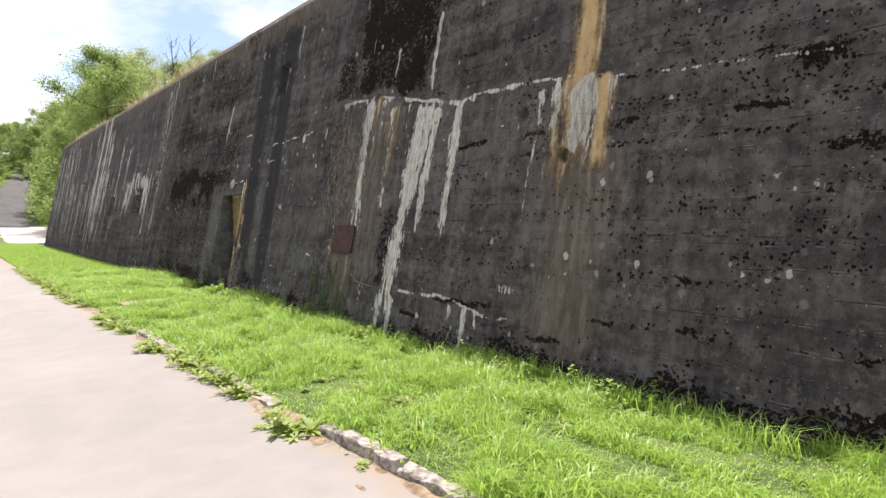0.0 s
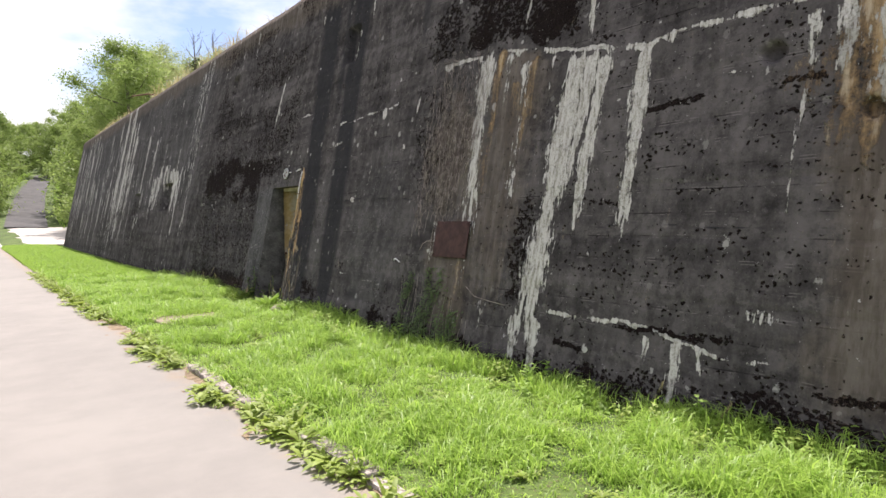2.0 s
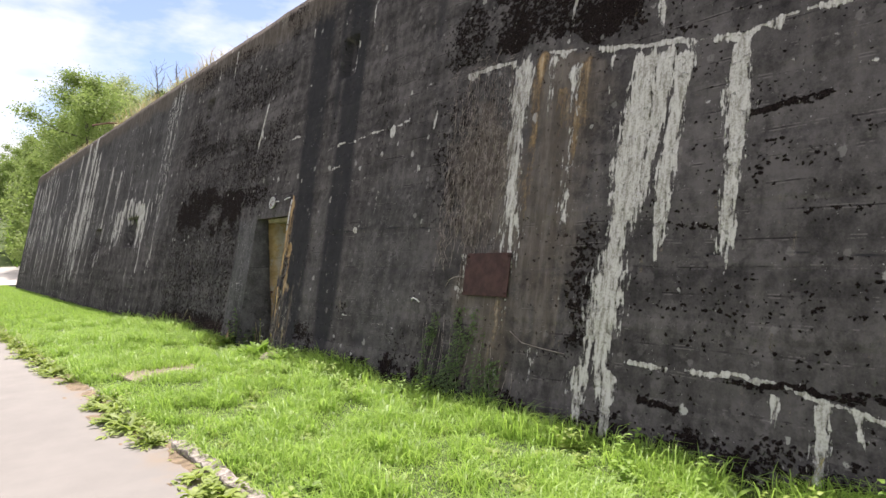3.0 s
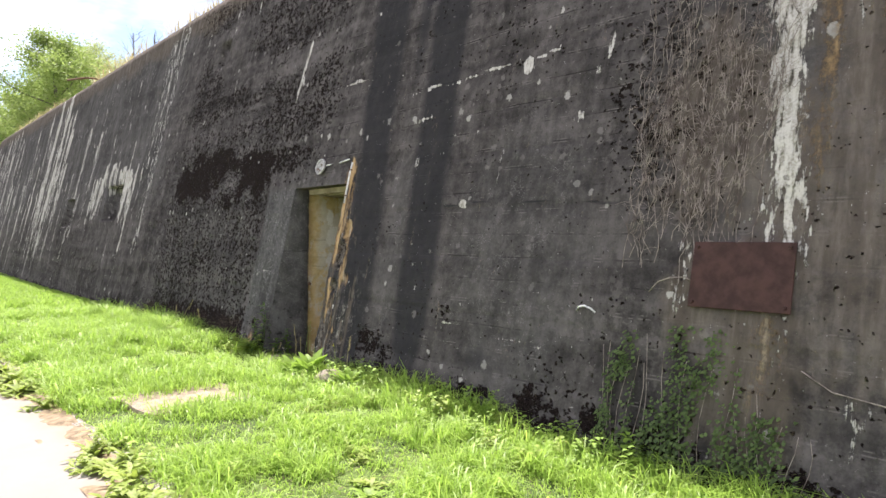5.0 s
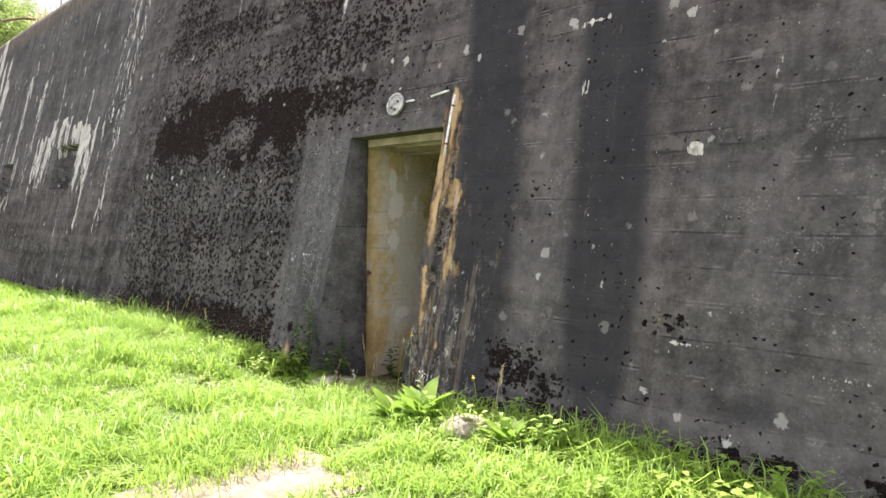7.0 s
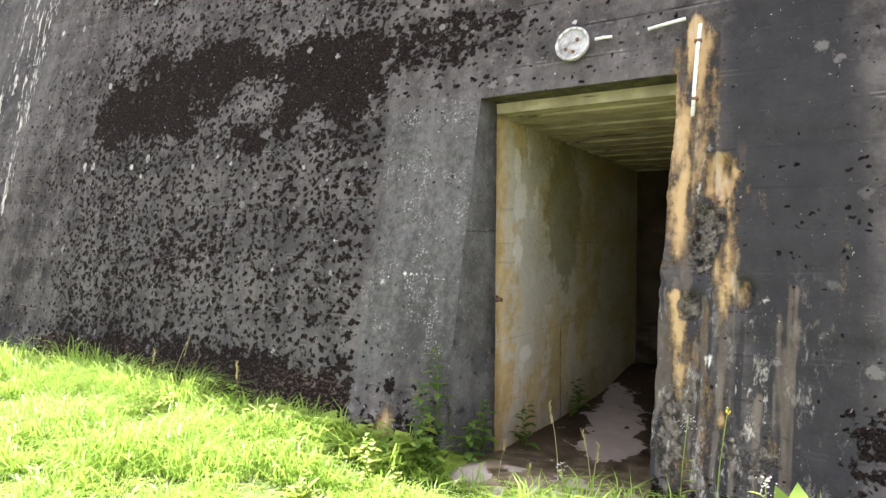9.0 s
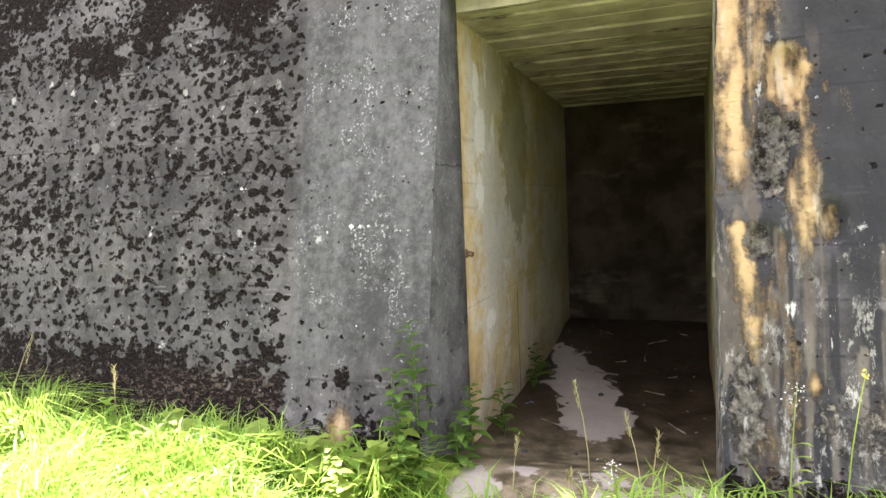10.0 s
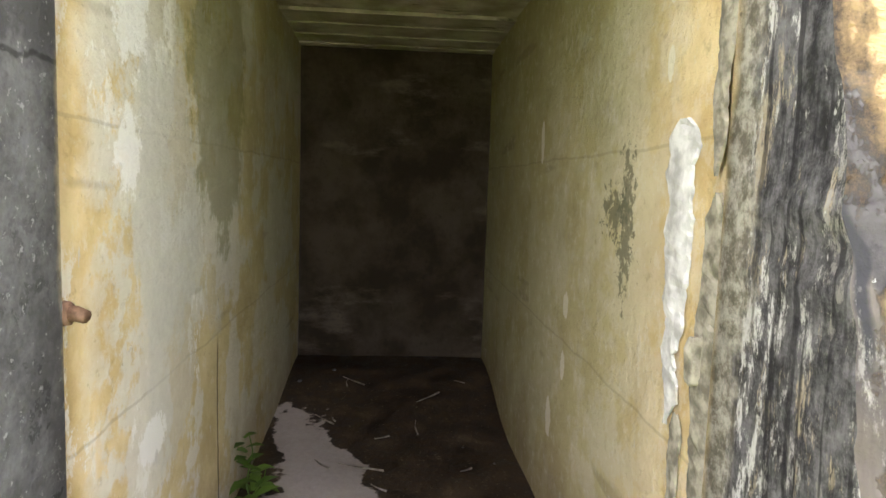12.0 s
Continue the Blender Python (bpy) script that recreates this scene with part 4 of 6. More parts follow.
add(PALE, 0.55 * sstep(Yg + fbm(Yg * 0.8, Zg * 0.8), 20.0, 21.5) * sstep(Zg, 1.6, 2.6))
add(MOSS, 0.40 * sstep(Yg, 22, 23) * (1 - sstep(Yg, 33, 36)) * sstep(fbm(Yg * 0.7, Zg * 0.6 + 2), 0.40, 0.60))
for _k in range(45):
    _y = random.uniform(9, 42)
    _zt = random.uniform(3.6, 5.9)
    streak(CAL, _y, _zt, _zt - random.uniform(0.2, 0.8), random.uniform(0.03, 0.10), 0.03, 0.5, random.uniform(0.4, 0.62))
add(FILM, 0.75 * sstep(Zg + 0.5 * (fbm(Yg * 1.2, Zg) - 0.5), 5.0, 5.7))
patch(FILM, 8.7, 1.7, 1.1, 1.9, 0.62, 0.9)
patch(PALE, 8.9, 2.4, 1.0, 1.4, 0.5, 0.9)
patch(MOSS, 12.45, 0.29, 0.34, 0.26, 0.62, 0.9)
patch(MOSS, 12.84, 0.25, 0.22, 0.16, 0.5, 0.9)
# spalled edge on the near side of the door
edge_d = DOOR_R - Yg
nearj = (edge_d > -0.02) * (edge_d < 0.75)
streak(RUST, 13.655, 2.40, 0.95, 0.20, 0.0, 0.1, 1.0)
streak(RUST, 13.56, 2.2, 1.75, 0.06, 0.0, 0.3, 0.7)
streak(RUST, 13.640, 1.02, 0.40, 0.12, 0.0, 0.25, 0.95)
streak(RUST, 13.50, 1.69, 1.42, 0.15, 0.0, -0.2, 1.0, 0.6)
streak(RUST, 13.455, 1.62, 0.70, 0.13, -0.02, 0.3, 1.0)
patch(RUST, 13.365, 1.0, 0.045, 0.09, 0.8, 0.8)
streak(RUST, 13.60, 0.5, 0.05, 0.20, 0.0, 0.1, 0.5)
streak(CAL, 13.52, 0.84, 0.60, 0.05, 0.0, 0.3, 0.4)
streak(CAL, 13.33, 0.62, 0.28, 0.04, 0.0, 0.3, 0.5)
streak(CAL, 13.24, 1.12, 0.9, 0.06, 0.05, 0.3, 0.35)
streak(CAL, 13.585, 1.55, 1.25, 0.025, 0.0, 0.3, 0.9)
for _i in range(34):
    streak((CAL, FILM, FILM)[_i % 3], 13.70 - 0.6 * _r.random() ** 1.5, _r.uniform(0.3, 1.1), _r.uniform(-0.1, 0.25), _r.uniform(0.015, 0.045), 0.0, 0.3, (0.34, 0.8, 1.0)[_i % 3])
    streak(RUST, 13.70 - 0.22 * _r.random(), _r.uniform(0.3, 1.0), _r.uniform(-0.1, 0.25), _r.uniform(0.02, 0.06), 0.0, 0.3, _r.uniform(0.25, 0.5))
patch(CAL, 13.50, 0.70, 0.030, 0.075, 0.90, 0.9)
patch(CAL, 13.37, 0.72, 0.022, 0.050, 0.70, 0.9)
patch(RUST, 13.43, 0.45, 0.035, 0.070, 0.80, 0.9)
patch(CAL, 13.25, 0.54, 0.035, 0.060, 0.60, 0.9)
patch(CAL, 13.30, 0.46, 0.025, 0.110, 0.75, 0.9)
patch(RUST, 13.22, 0.37, 0.040, 0.060, 0.70, 0.9)
patch(CAL, 13.44, 0.22, 0.050, 0.060, 0.60, 0.9)
patch(CAL, 13.26, 1.14, 0.050, 0.035, 0.55, 0.9)
patch(RUST, 13.61, 0.25, 0.060, 0.120, 0.55, 0.9)
patch(CAL, 13.54, 0.50, 0.030, 0.050, 0.60, 0.9)
patch(CRUMB, 13.56, 1.30, 0.10, 0.28, 0.95, 0.7)
patch(CRUMB, 13.48, 1.36, 0.06, 0.12, 0.9, 0.7)
patch(CRUMB, 13.60, 0.93, 0.09, 0.13, 0.8, 0.8)
patch(CRUMB, 13.66, 0.35, 0.10, 0.35, 0.62, 0.9)
patch(CRUMB, 13.35, 0.98, 0.03, 0.07, 0.5, 0.9)
patch(CRUMB, 13.30, 0.30, 0.35, 0.25, 0.42, 0.9)
add(DARK, 0.42 * nearj * (1 - sstep(edge_d, 0.45, 0.75)) * (Zg < 2.6))
smear = nearj * (1 - sstep(edge_d, 0.45, 0.72))
add(DARK, 0.9 * smear * sstep(fbm(Yg * 22, Zg * 1.5), 0.48, 0.58) * (Zg < 2.3))
add(FILM, 0.6 * smear * sstep(fbm(Yg * 18 + 9, Zg * 1.7), 0.52, 0.62) * (1 - sstep(edge_d, 0.3, 0.5)) * (1 - sstep(Zg, 1.5, 2.1)))
add(CAL, 0.36 * smear * sstep(fbm(Yg * 26 + 3, Zg * 3.2), 0.60, 0.68) * (1 - sstep(Zg, 0.7, 1.1)))
PALE *= 1 - 0.9 * nearj
CAL *= 1 - 0.35 * nearj
RUST *= 1 - nearj * (0.44 - 0.56 * sstep(fbm(Yg * 24 + 5, Zg * 5.5), 0.34, 0.62))
MOSS *= 1 - 0.8 * nearj * (Zg > 0.15)
MOSS *= 1 - 0.85 * PALE * sstep(Zg, 0.35, 0.7)
add(PALE, 0.24 * sstep(Yg, 15.55, 15.7) * (1 - sstep(Yg, 18.5, 20.5)) * (1 - sstep(Zg, 2.6, 3.2)))
add(MOSS, 0.42 * (Yg > DOOR_L) * (Yg < 15.62) * (1 - sstep(Zg, 0.1, 0.75)))
patch(MOSS, 15.30, 0.36, 0.09, 0.10, 0.8, 0.8)
RUST *= 1 - 0.9 * sstep(Yg, DOOR_R + 0.02, DOOR_R + 0.05) * (Zg < 2.4) * (Yg < 15)


CAL -= 0.55 * RUST * (Yg > 7.9) * (Yg < 9.2)


# relief, in metres out of the face
def scoop(y, z, ry, rz, depth):
    d = np.hypot((Yg - y) / ry, (Zg - z) / rz) + 0.25 * (fbm(Yg * 14, Zg * 14) - 0.5)
    return -depth * (1 - sstep(d, 0.55, 1.0))


relief = 0.010 * (fbm(Yg * 1.5, Zg * 1.5) - 0.5) + 0.010 * (fbm(Yg * 9, Zg * 9) - 0.5)
for _k, _z in enumerate(np.arange(0.35, 5.8, 0.47)):
    relief = relief + (0.006 if _k % 2 else -0.005) * sstep(Zg, _z - 0.012, _z + 0.012) - 0.008 * np.clip(1 - np.abs(Zg - _z) / 0.02, 0, 1) * vnoise(Yg * 2, Yg * 0 + _k)
relief += scoop(13.50, 1.55, 0.075, 0.15, 0.05) + scoop(13.36, 1.0, 0.06, 0.10, 0.035) + scoop(13.55, 1.25, 0.09, 0.2, 0.03) + scoop(13.57, 0.92, 0.07, 0.10, 0.03)
relief += -0.035 * np.clip(1 - edge_d / 0.14, 0, 1) * (edge_d >= -0.001) * (fbm(Zg * 3.1, Zg * 0 + 1.1)) * (Zg < 2.4)
relief += 0.045 * np.exp(-((Yg - 13.555) / 0.07) ** 2 - ((Zg - 1.27) / 0.22) ** 2) * (fbm(Yg * 26, Zg * 26) - 0.35) + 0.05 * CRUMB * (fbm(Yg * 22 + 4, Zg * 22) - 0.5)
relief += scoop(4.70, 2.17, 0.075, 0.085, 0.14) + scoop(5.41, 2.70, 0.11, 0.09, 0.12) + scoop(4.13, 0.97, 0.12, 0.12, 0.03)
relief += scoop(3.0, 3.35, 0.16, 0.10, 0.08)


def niche(y0, y1, z0, z1, depth):
    inside = sstep(Yg, y0 - 0.02, y0 + 0.02) * (1 - sstep(Yg, y1 - 0.02, y1 + 0.02)) * sstep(Zg, z0 - 0.02, z0 + 0.02) * (1 - sstep(Zg, z1 - 0.02, z1 + 0.02))
    return -depth * inside


relief += niche(12.35, 12.75, 4.08, 4.66, 0.14) + niche(22.6, 23.6, 1.85, 2.6, 0.4) + niche(26.6, 27.3, 1.75, 2.45, 0.35) + niche(18.2, 18.6, 4.5, 4.9, 0.10)
Xg = face_x(Zg) - relief
# ragged near jamb, weathered arris along the top
ragged = 0.05 * (fbm(Zg * 2.6, Zg * 0 + 6.6) - 0.5) + 0.012 * (vnoise(Zg * 21, Zg * 0 + 2.0) - 0.5)
Ym = Yg + ragged * np.clip(1 - np.abs(edge_d) / 0.35, 0, 1) * (Yg <= DOOR_R + 1e-6) * (1 - sstep(Zg, 2.05, 2.2))
Xg = Xg + 0.10 * sstep(Zg, 5.72, TOP) ** 2
Zm = Zg + 0.03 * (fbm(Yg * 1.1, Yg * 0 + 9.0) - 0.5) * (Zg > 5.8)

a = (np.arange(ny - 1)[:, None] * nz + np.arange(nz - 1)[None])
yc, zc = 0.5 * (ys[1:] + ys[:-1])[:, None], 0.5 * (zs[1:] + zs[:-1])[None]
keep = ~((yc > DOOR_R) & (yc < DOOR_L) & (zc < LINTEL))
a = a[keep]
me = quads("bunker_wall_front", np.stack([Xg, Ym, Zm], -1).reshape(-1, 3), np.stack([a, a + 1, a + nz + 1, a + nz], 1), M_WALL, True)
for _name, _chan in (("stain_a", (CAL, RUST, DARK)), ("stain_b", (MOSS, PALE, FILM)), ("stain_c", (CRUMB, CRUMB, CRUMB))):
    at = me.attributes.new(_name, "FLOAT_COLOR", "POINT")
    at.data.foreach_set("color", np.stack([*_chan, np.ones_like(CAL)], -1).astype(np.float32).ravel())
thing("wall_front", "battered dark concrete bunker wall with white lime runs, rust and black moss", "wall", kind="structure", data=me)

# body of the bunker: roof slab, end walls, rear wall
EX = face_x(TOP) + 0.13
bm = box_bm(EX - 0.02, 22.0, Y0, Y1, TOP - 0.6, TOP - 0.01)
thing("roof", "flat concrete bunker roof with grass growing on it", "roof", kind="structure", data=part("tmp", (bm, M_BODY), None).data)
bpy.data.objects.remove(bpy.data.objects["tmp"])


def end_wall(name, y, t):
    z0 = -0.5
    vs = [(face_x(z0) + 0.02, y, z0), (22, y, z0), (22, y, TOP - 0.6), (face_x(TOP - 0.6) + 0.02, y, TOP - 0.6)]
    vs += [(p[0], y + t, p[2]) for p in vs]
    fs = [(0, 1, 2, 3), (7, 6, 5, 4), (0, 4, 5, 1), (1, 5, 6, 2), (2, 6, 7, 3), (3, 7, 4, 0)]
    thing(name, "dark stained concrete end wall of the bunker", "wall", kind="structure", data=mesh_of(name, vs, fs, M_BODY))


end_wall("wall_north", Y1 - 0.5, 0.5)
end_wall("wall_south", Y0, 0.5)
bm = box_bm(21.5, 21.98, Y0 + 0.5, Y1 - 0.5, -0.5, TOP - 0.6)
thing("wall_east", "dark concrete rear wall of the bunker", "wall", kind="structure", data=part("tmp", (bm, M_BODY), None).data)
bpy.data.objects.remove(bpy.data.objects["tmp"])


# ---- passage ----
REB = 5.40      # the old frame sat here


def jamb(name, y_front, y_in, reb):
    """One side of the passage: weathered reveal, rebate step, painted inner wall."""
    col, rows = int(np.argmin(np.abs(ys - y_front))), np.where((zs >= -0.35) & (zs <= LINTEL + 1e-6))[0]
    z, front, yf = zs[rows], Xg[col, rows], Ym[col, rows]
    cols = [(front, yf)]
    for k in (0.25, 0.5, 0.75):
        cols.append((front + k * (reb - front), yf + k * (y_front - yf) + 0.006 * (fbm(z * 6, z * 0 + k * 9) - 0.5)))
    cols += [(np.full_like(z, reb), np.full_like(z, y_front)), (np.full_like(z, reb + 0.02), np.full_like(z, y_in))]
    for q in np.linspace(reb + 0.12, BACK, 24):
        cols.append((np.full_like(z, q), y_in + 0.014 * (fbm(z * 2, z * 0 + q * 2) - 0.5)))
    V = np.stack([np.stack([cx, cy, z], -1) for cx, cy in cols]).reshape(-1, 3)
    k, n = len(z), len(cols)
    i, j = np.meshgrid(np.arange(n - 1), np.arange(k - 1), indexing="ij")
    q = (i * k + j).ravel()
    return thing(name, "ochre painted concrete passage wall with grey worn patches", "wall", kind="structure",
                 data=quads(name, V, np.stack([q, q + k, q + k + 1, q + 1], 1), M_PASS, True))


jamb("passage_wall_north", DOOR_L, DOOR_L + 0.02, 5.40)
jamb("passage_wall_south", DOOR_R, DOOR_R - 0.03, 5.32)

# ceiling: lintel soffit, a step, then rough boards cast into the concrete
pieces = []


def slab_piece(x0, x1, z0, z1):
    y0, y1 = DOOR_R - 0.08, DOOR_L + 0.08
    c = [(x0, y0, z0), (x1, y0, z0), (x1, y1, z0), (x0, y1, z0), (x0, y0, z1), (x1, y0, z1), (x1, y1, z1), (x0, y1, z1)]
    return c, [(0, 3, 2, 1), (4, 5, 6, 7), (0, 1, 5, 4), (1, 2, 6, 5), (2, 3, 7, 6), (3, 0, 4, 7)]


# worn lintel; the shade on its soffit is painted into the dark colour
thing("lintel", "weathered concrete lintel over the doorway, darkened for the shade beneath", "lintel", kind="structure",
      data=mesh_of("lintel", *slab_piece(face_x(LINTEL + 0.05) + 0.012, REB, LINTEL - 0.002, LINTEL + 0.05), simple_concrete("shaded_weathered_lintel", (0.030, 0.028, 0.020), (0.12, 0.108, 0.062), 9.0, 0.8)))
q = REB + 0.006
while q < BACK:
    w = random.uniform(0.15, 0.25)
    drop = CEIL - 0.036 * (q - REB) + random.uniform(-0.006, 0.003)
    pieces.append(slab_piece(q, min(q + w, BACK) - random.choice((0.003, 0.006, 0.012)), drop, 2.5))
    q += w
pieces.append(slab_piece(REB + 0.01, BACK, CEIL + 0.03, 2.48))
thing("ceiling", "board-marked ochre and green concrete passage ceiling", "ceiling", kind="structure", data=mesh_of("ceiling", *joined(pieces), M_CEIL))

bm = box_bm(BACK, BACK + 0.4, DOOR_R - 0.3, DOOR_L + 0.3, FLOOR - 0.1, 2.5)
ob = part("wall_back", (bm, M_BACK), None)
tagged(ob, "dark brown concrete wall closing the passage", "wall", kind="structure")

fx, fy = graded((4.55, BACK, 0.03)), graded((DOOR_R - 0.10, DOOR_L + 0.10, 0.03))
def floor_z(x, y):
    return 0.0 + (FLOOR - 0.0) * sstep(x, 4.8, 5.6) + 0.03 * (fbm(x * 2.5, y * 2.5) - 0.5) + 0.13 * sstep(x, 7.3, 8.4)
V, F = sheet(fx, fy, floor_z)
V[:, 2] -= 0.06 * (1 - sstep(V[:, 0], 4.55, 4.8))
me = quads("passage_floor", V, F, M_FLOOR, True)
pv = np.clip(1.15 - np.hypot((V[:, 0] - 6.75) / 1.05, (V[:, 1] - (14.36 + 0.21 * (V[:, 0] - 5.8))) / 0.24) * 0.75, 0, 1)
pv = np.maximum(pv, np.clip(1.15 - np.hypot((V[:, 0] - 6.02) / 0.34, (V[:, 1] - 14.33) / 0.25) * 0.75, 0, 1))
pv = np.maximum(pv, 0.5 * (1 - sstep(V[:, 0], 4.9, 5.15)))
at = me.attributes.new("patch", "FLOAT_COLOR", "POINT")
at.data.foreach_set("color", np.stack([pv, pv, pv, pv * 0 + 1], -1).astype(np.float32).ravel())
thing("passage_floor", "muddy concrete passage floor with a bare pale patch", "floor", kind="structure", data=me)


# ---- grass ----
def blades(name, x, y, z, h, w, lean, material, seed=1):
    """Many curved blades: five vertices and three triangles each."""
    r = np.random.RandomState(seed)
    n = len(x)
    az, bend = r.rand(n) * 2 * np.pi, lean * (0.3 + r.rand(n))
    dx, dy = np.cos(az), np.sin(az)
    fa = az + np.pi / 2 + (r.rand(n) - 0.5)
    wx, wy = np.cos(fa) * w / 2, np.sin(fa) * w / 2
    P = np.stack([x, y, z], -1)
    W = np.stack([wx, wy, wx * 0], -1)
    mid = P + np.stack([dx * h * bend * 0.3, dy * h * bend * 0.3, h * 0.6], -1)
    tip = P + np.stack([dx * h * bend, dy * h * bend, h * (1.0 - 0.35 * bend)], -1)
    V = np.stack([P - W, P + W, mid - W * 0.8, mid + W * 0.8, tip], 1).reshape(-1, 3)
    o = (np.arange(n) * 5)[:, None]
    F = np.concatenate([o + np.array([[0, 1, 3]]), o + np.array([[0, 3, 2]]), o + np.array([[2, 3, 4]])], 0)
    return quads(name, V, F, material)


def on_slab(x, y):
    return (np.abs(x - 3.03) < 0.40 + 0.26 * (fbm(y * 6, x * 0) - 0.5)) & (np.abs(y - 12.82) < 0.34 + 0.26 * (fbm(x * 5, y * 0 + 3) - 0.5))


rs = np.random.RandomState(3)


def verge(n, y0, y1, x0=2.19, x1=4.95, power=1.0):
    x, y = x0 + (x1 - x0) * rs.rand(n), y0 + (y1 - y0) * rs.rand(n) ** power
    ok = ~on_slab(x, y) & ~((x > 4.62) & (y > 13.85) & (y < 14.75)) & (x < face_x(ground_z(x, y)) - 0.01)
    ok &= rs.rand(n) < 0.35 + 1.1 * fbm(x * 1.6, y * 1.6)
    return x[ok], y[ok]


x, y = verge(290000, 1.2, 22.0)
tuft_h = sstep(fbm(x * 3.4 + 2, y * 3.4 + 7, 3), 0.30, 0.72)
sward = sstep(fbm(x * 0.8 + 7, y * 0.8, 2), 0.25, 0.75)
ok = rs.rand(len(x)) < 0.35 + 0.65 * sstep(tuft_h, 0.1, 0.5)
x, y, tuft_h, sward = x[ok], y[ok], tuft_h[ok], sward[ok]
h = (0.045 + 0.14 * rs.rand(len(x)) ** 1.5) * (0.30 + 0.95 * tuft_h) * (0.75 + 0.6 * sward) * (1 + 0.45 * sstep(x, 4.3, 4.7) + 0.3 * sstep(y, 14.5, 17) * sstep(x, 4.0, 4.5))
thing("verge_grass", "sunlit bright green grass verge beside the wall", "grass", kind="stuff",
      data=blades("verge_grass", x, y, ground_z(x, y) - 0.005, h, 0.004 + 0.009 * rs.rand(len(x)) ** 2, 1.35, M_GRASS, 2))
x, y = verge(90000, 22.0, 46.0)
h = 0.07 + 0.10 * rs.rand(len(x))
thing("far_verge_grass", "sunlit green grass further along the wall", "grass", kind="stuff",
      data=blades("far_verge_grass", x, y, ground_z(x, y) - 0.005, h, 0.014 + 0.01 * rs.rand(len(x)), 0.7, M_GRASS, 5))
# long tussocks along the foot of the wall
n = 5200
cx, cy = rs.rand(130) * 0.5 + 4.25, rs.rand(130) * 19 + 2
k = rs.randint(0, 130, n)
x, y = cx[k] + rs.randn(n) * 0.06, cy[k] + rs.randn(n) * 0.09
ok = (x < 4.72) & ~((y > 13.6) & (y < 14.9))
x, y = x[ok], y[ok]
thing("tall_grass", "taller grass tufts at the foot of the wall", "grass", kind="stuff",
      data=blades("tall_grass", x, y, ground_z(x, y) - 0.01, 0.14 + 0.20 * rs.rand(len(x)) ** 2, 0.006 + 0.003 * rs.rand(len(x)), 1.1, M_GRASS, 8))
x = 3.0 + 0.8 * (rs.rand(700) - 0.5)
y = 13.14 + 0.13 * rs.randn(700)
n = 900
k = rs.randint(0, 3, n)
tx, ty = np.array((4.52, 4.46, 4.55))[k] + 0.05 * rs.randn(n), np.array((16.9, 17.35, 17.8))[k] + 0.07 * rs.randn(n)
thing("long_grass", "long arching pale grass at the foot of the wall", "grass", kind="stuff",
      data=blades("long_grass", tx, ty, ground_z(tx, ty) - 0.01, 0.18 + 0.30 * rs.rand(n), np.full(n, 0.006), 1.7, M_GRASS, 15))
thing("tussock", "grass tussock behind the concrete slab", "grass", kind="stuff",
      data=blades("tussock", x, y, ground_z(x, y), 0.10 + 0.10 * rs.rand(700), np.full(700, 0.006), 1.2, M_GRASS, 9))
# roof grass
n = 9000
y = 9 + 33 * rs.rand(n)
x = EX + 0.05 + 1.2 * rs.rand(n) ** 1.5
ok = rs.rand(n) < sstep(fbm(y * 0.5, y * 0 + 4), 0.38, 0.62)
x, y = x[ok], y[ok]
thing("roof_grass", "dry and green grass along the bunker roof edge", "grass", kind="stuff",
      data=blades("roof_grass", x, y, np.full_like(x, TOP - 0.02), (0.06 + 0.45 * rs.rand(len(x)) ** 2) * (0.3 + sstep(y, 15, 20) * (1 - 0.5 * sstep(y, 27, 31))), 0.012 + 0.01 * rs.rand(len(x)), 0.9, M_STRAW, 11))
# hillside rough grass
n = 26000
x, y = -8 + 40 * rs.rand(n), 60 + 75 * rs.rand(n)
ok = np.abs(x - (4.4 + 5 * (y - 60.5) / 70 + 3 * ((y - 60.5) / 70) ** 2)) > 2.2
x, y = x[ok], y[ok]
thing("hill_grass", "rough sunlit grass on the hillside by the lane", "grass", kind="stuff",
      data=blades("hill_grass", x, y, ground_z(x, y), 0.25 + 0.35 * rs.rand(len(x)), 0.06 + 0.05 * rs.rand(len(x)), 0.8, M_GRASS, 12))


# ---- kerb ----
V, F = sheet(graded((1.86, 2.20, 0.02)), graded((-2, 22, 0.06)), lambda x, y: road_z(x, y) + 0.05 * (fbm(x * 7, y * 4.0, 5) - 0.70 + 0.40 * sstep(x, 1.95, 2.16)))
thing("soil_edge", "dry brown soil and crumbs washed along the kerb", "soil", kind="structure", data=quads("soil_edge", V, F, M_SOIL, True))

kerb = thing("kerb", "mossy weathered concrete kerb between road and grass", "kerb", kind="structure")
rng_kerb = random.Random(9)
y = -2.0
while y < 43:
    ln = random.uniform(0.82, 1.0)
    bm = box_bm(-0.06, 0.06, 0, ln - 0.015, -0.12, 0.0, 0.018, 2)
    bmesh.ops.subdivide_edges(bm, edges=[e for e in bm.edges if e.calc_length() > 0.5], cuts=9)
    for v in bm.verts:
        q = noise.noise_vector(Vector((v.co.x * 12 + y, v.co.y * 9 + y * 3, v.co.z * 12)))
        v.co += Vector((q.x * 0.022, q.y * 0.010, q.z * 0.026))
    top = 0.055 + random.uniform(-0.025, 0.02) - (0.035 if y > 9 else 0)
    if rng_kerb.random() < 0.14 and y > 3:
        bm.free()
        y += ln
        continue
    part("kerbstone", (bm, M_KERB), kerb, m=pose(KERB + 0.075 + random.uniform(-0.02, 0.02), y, top, random.uniform(-0.5, 0.5), random.uniform(-5, 3), random.uniform(-0.8, 0.8)))
    y += ln


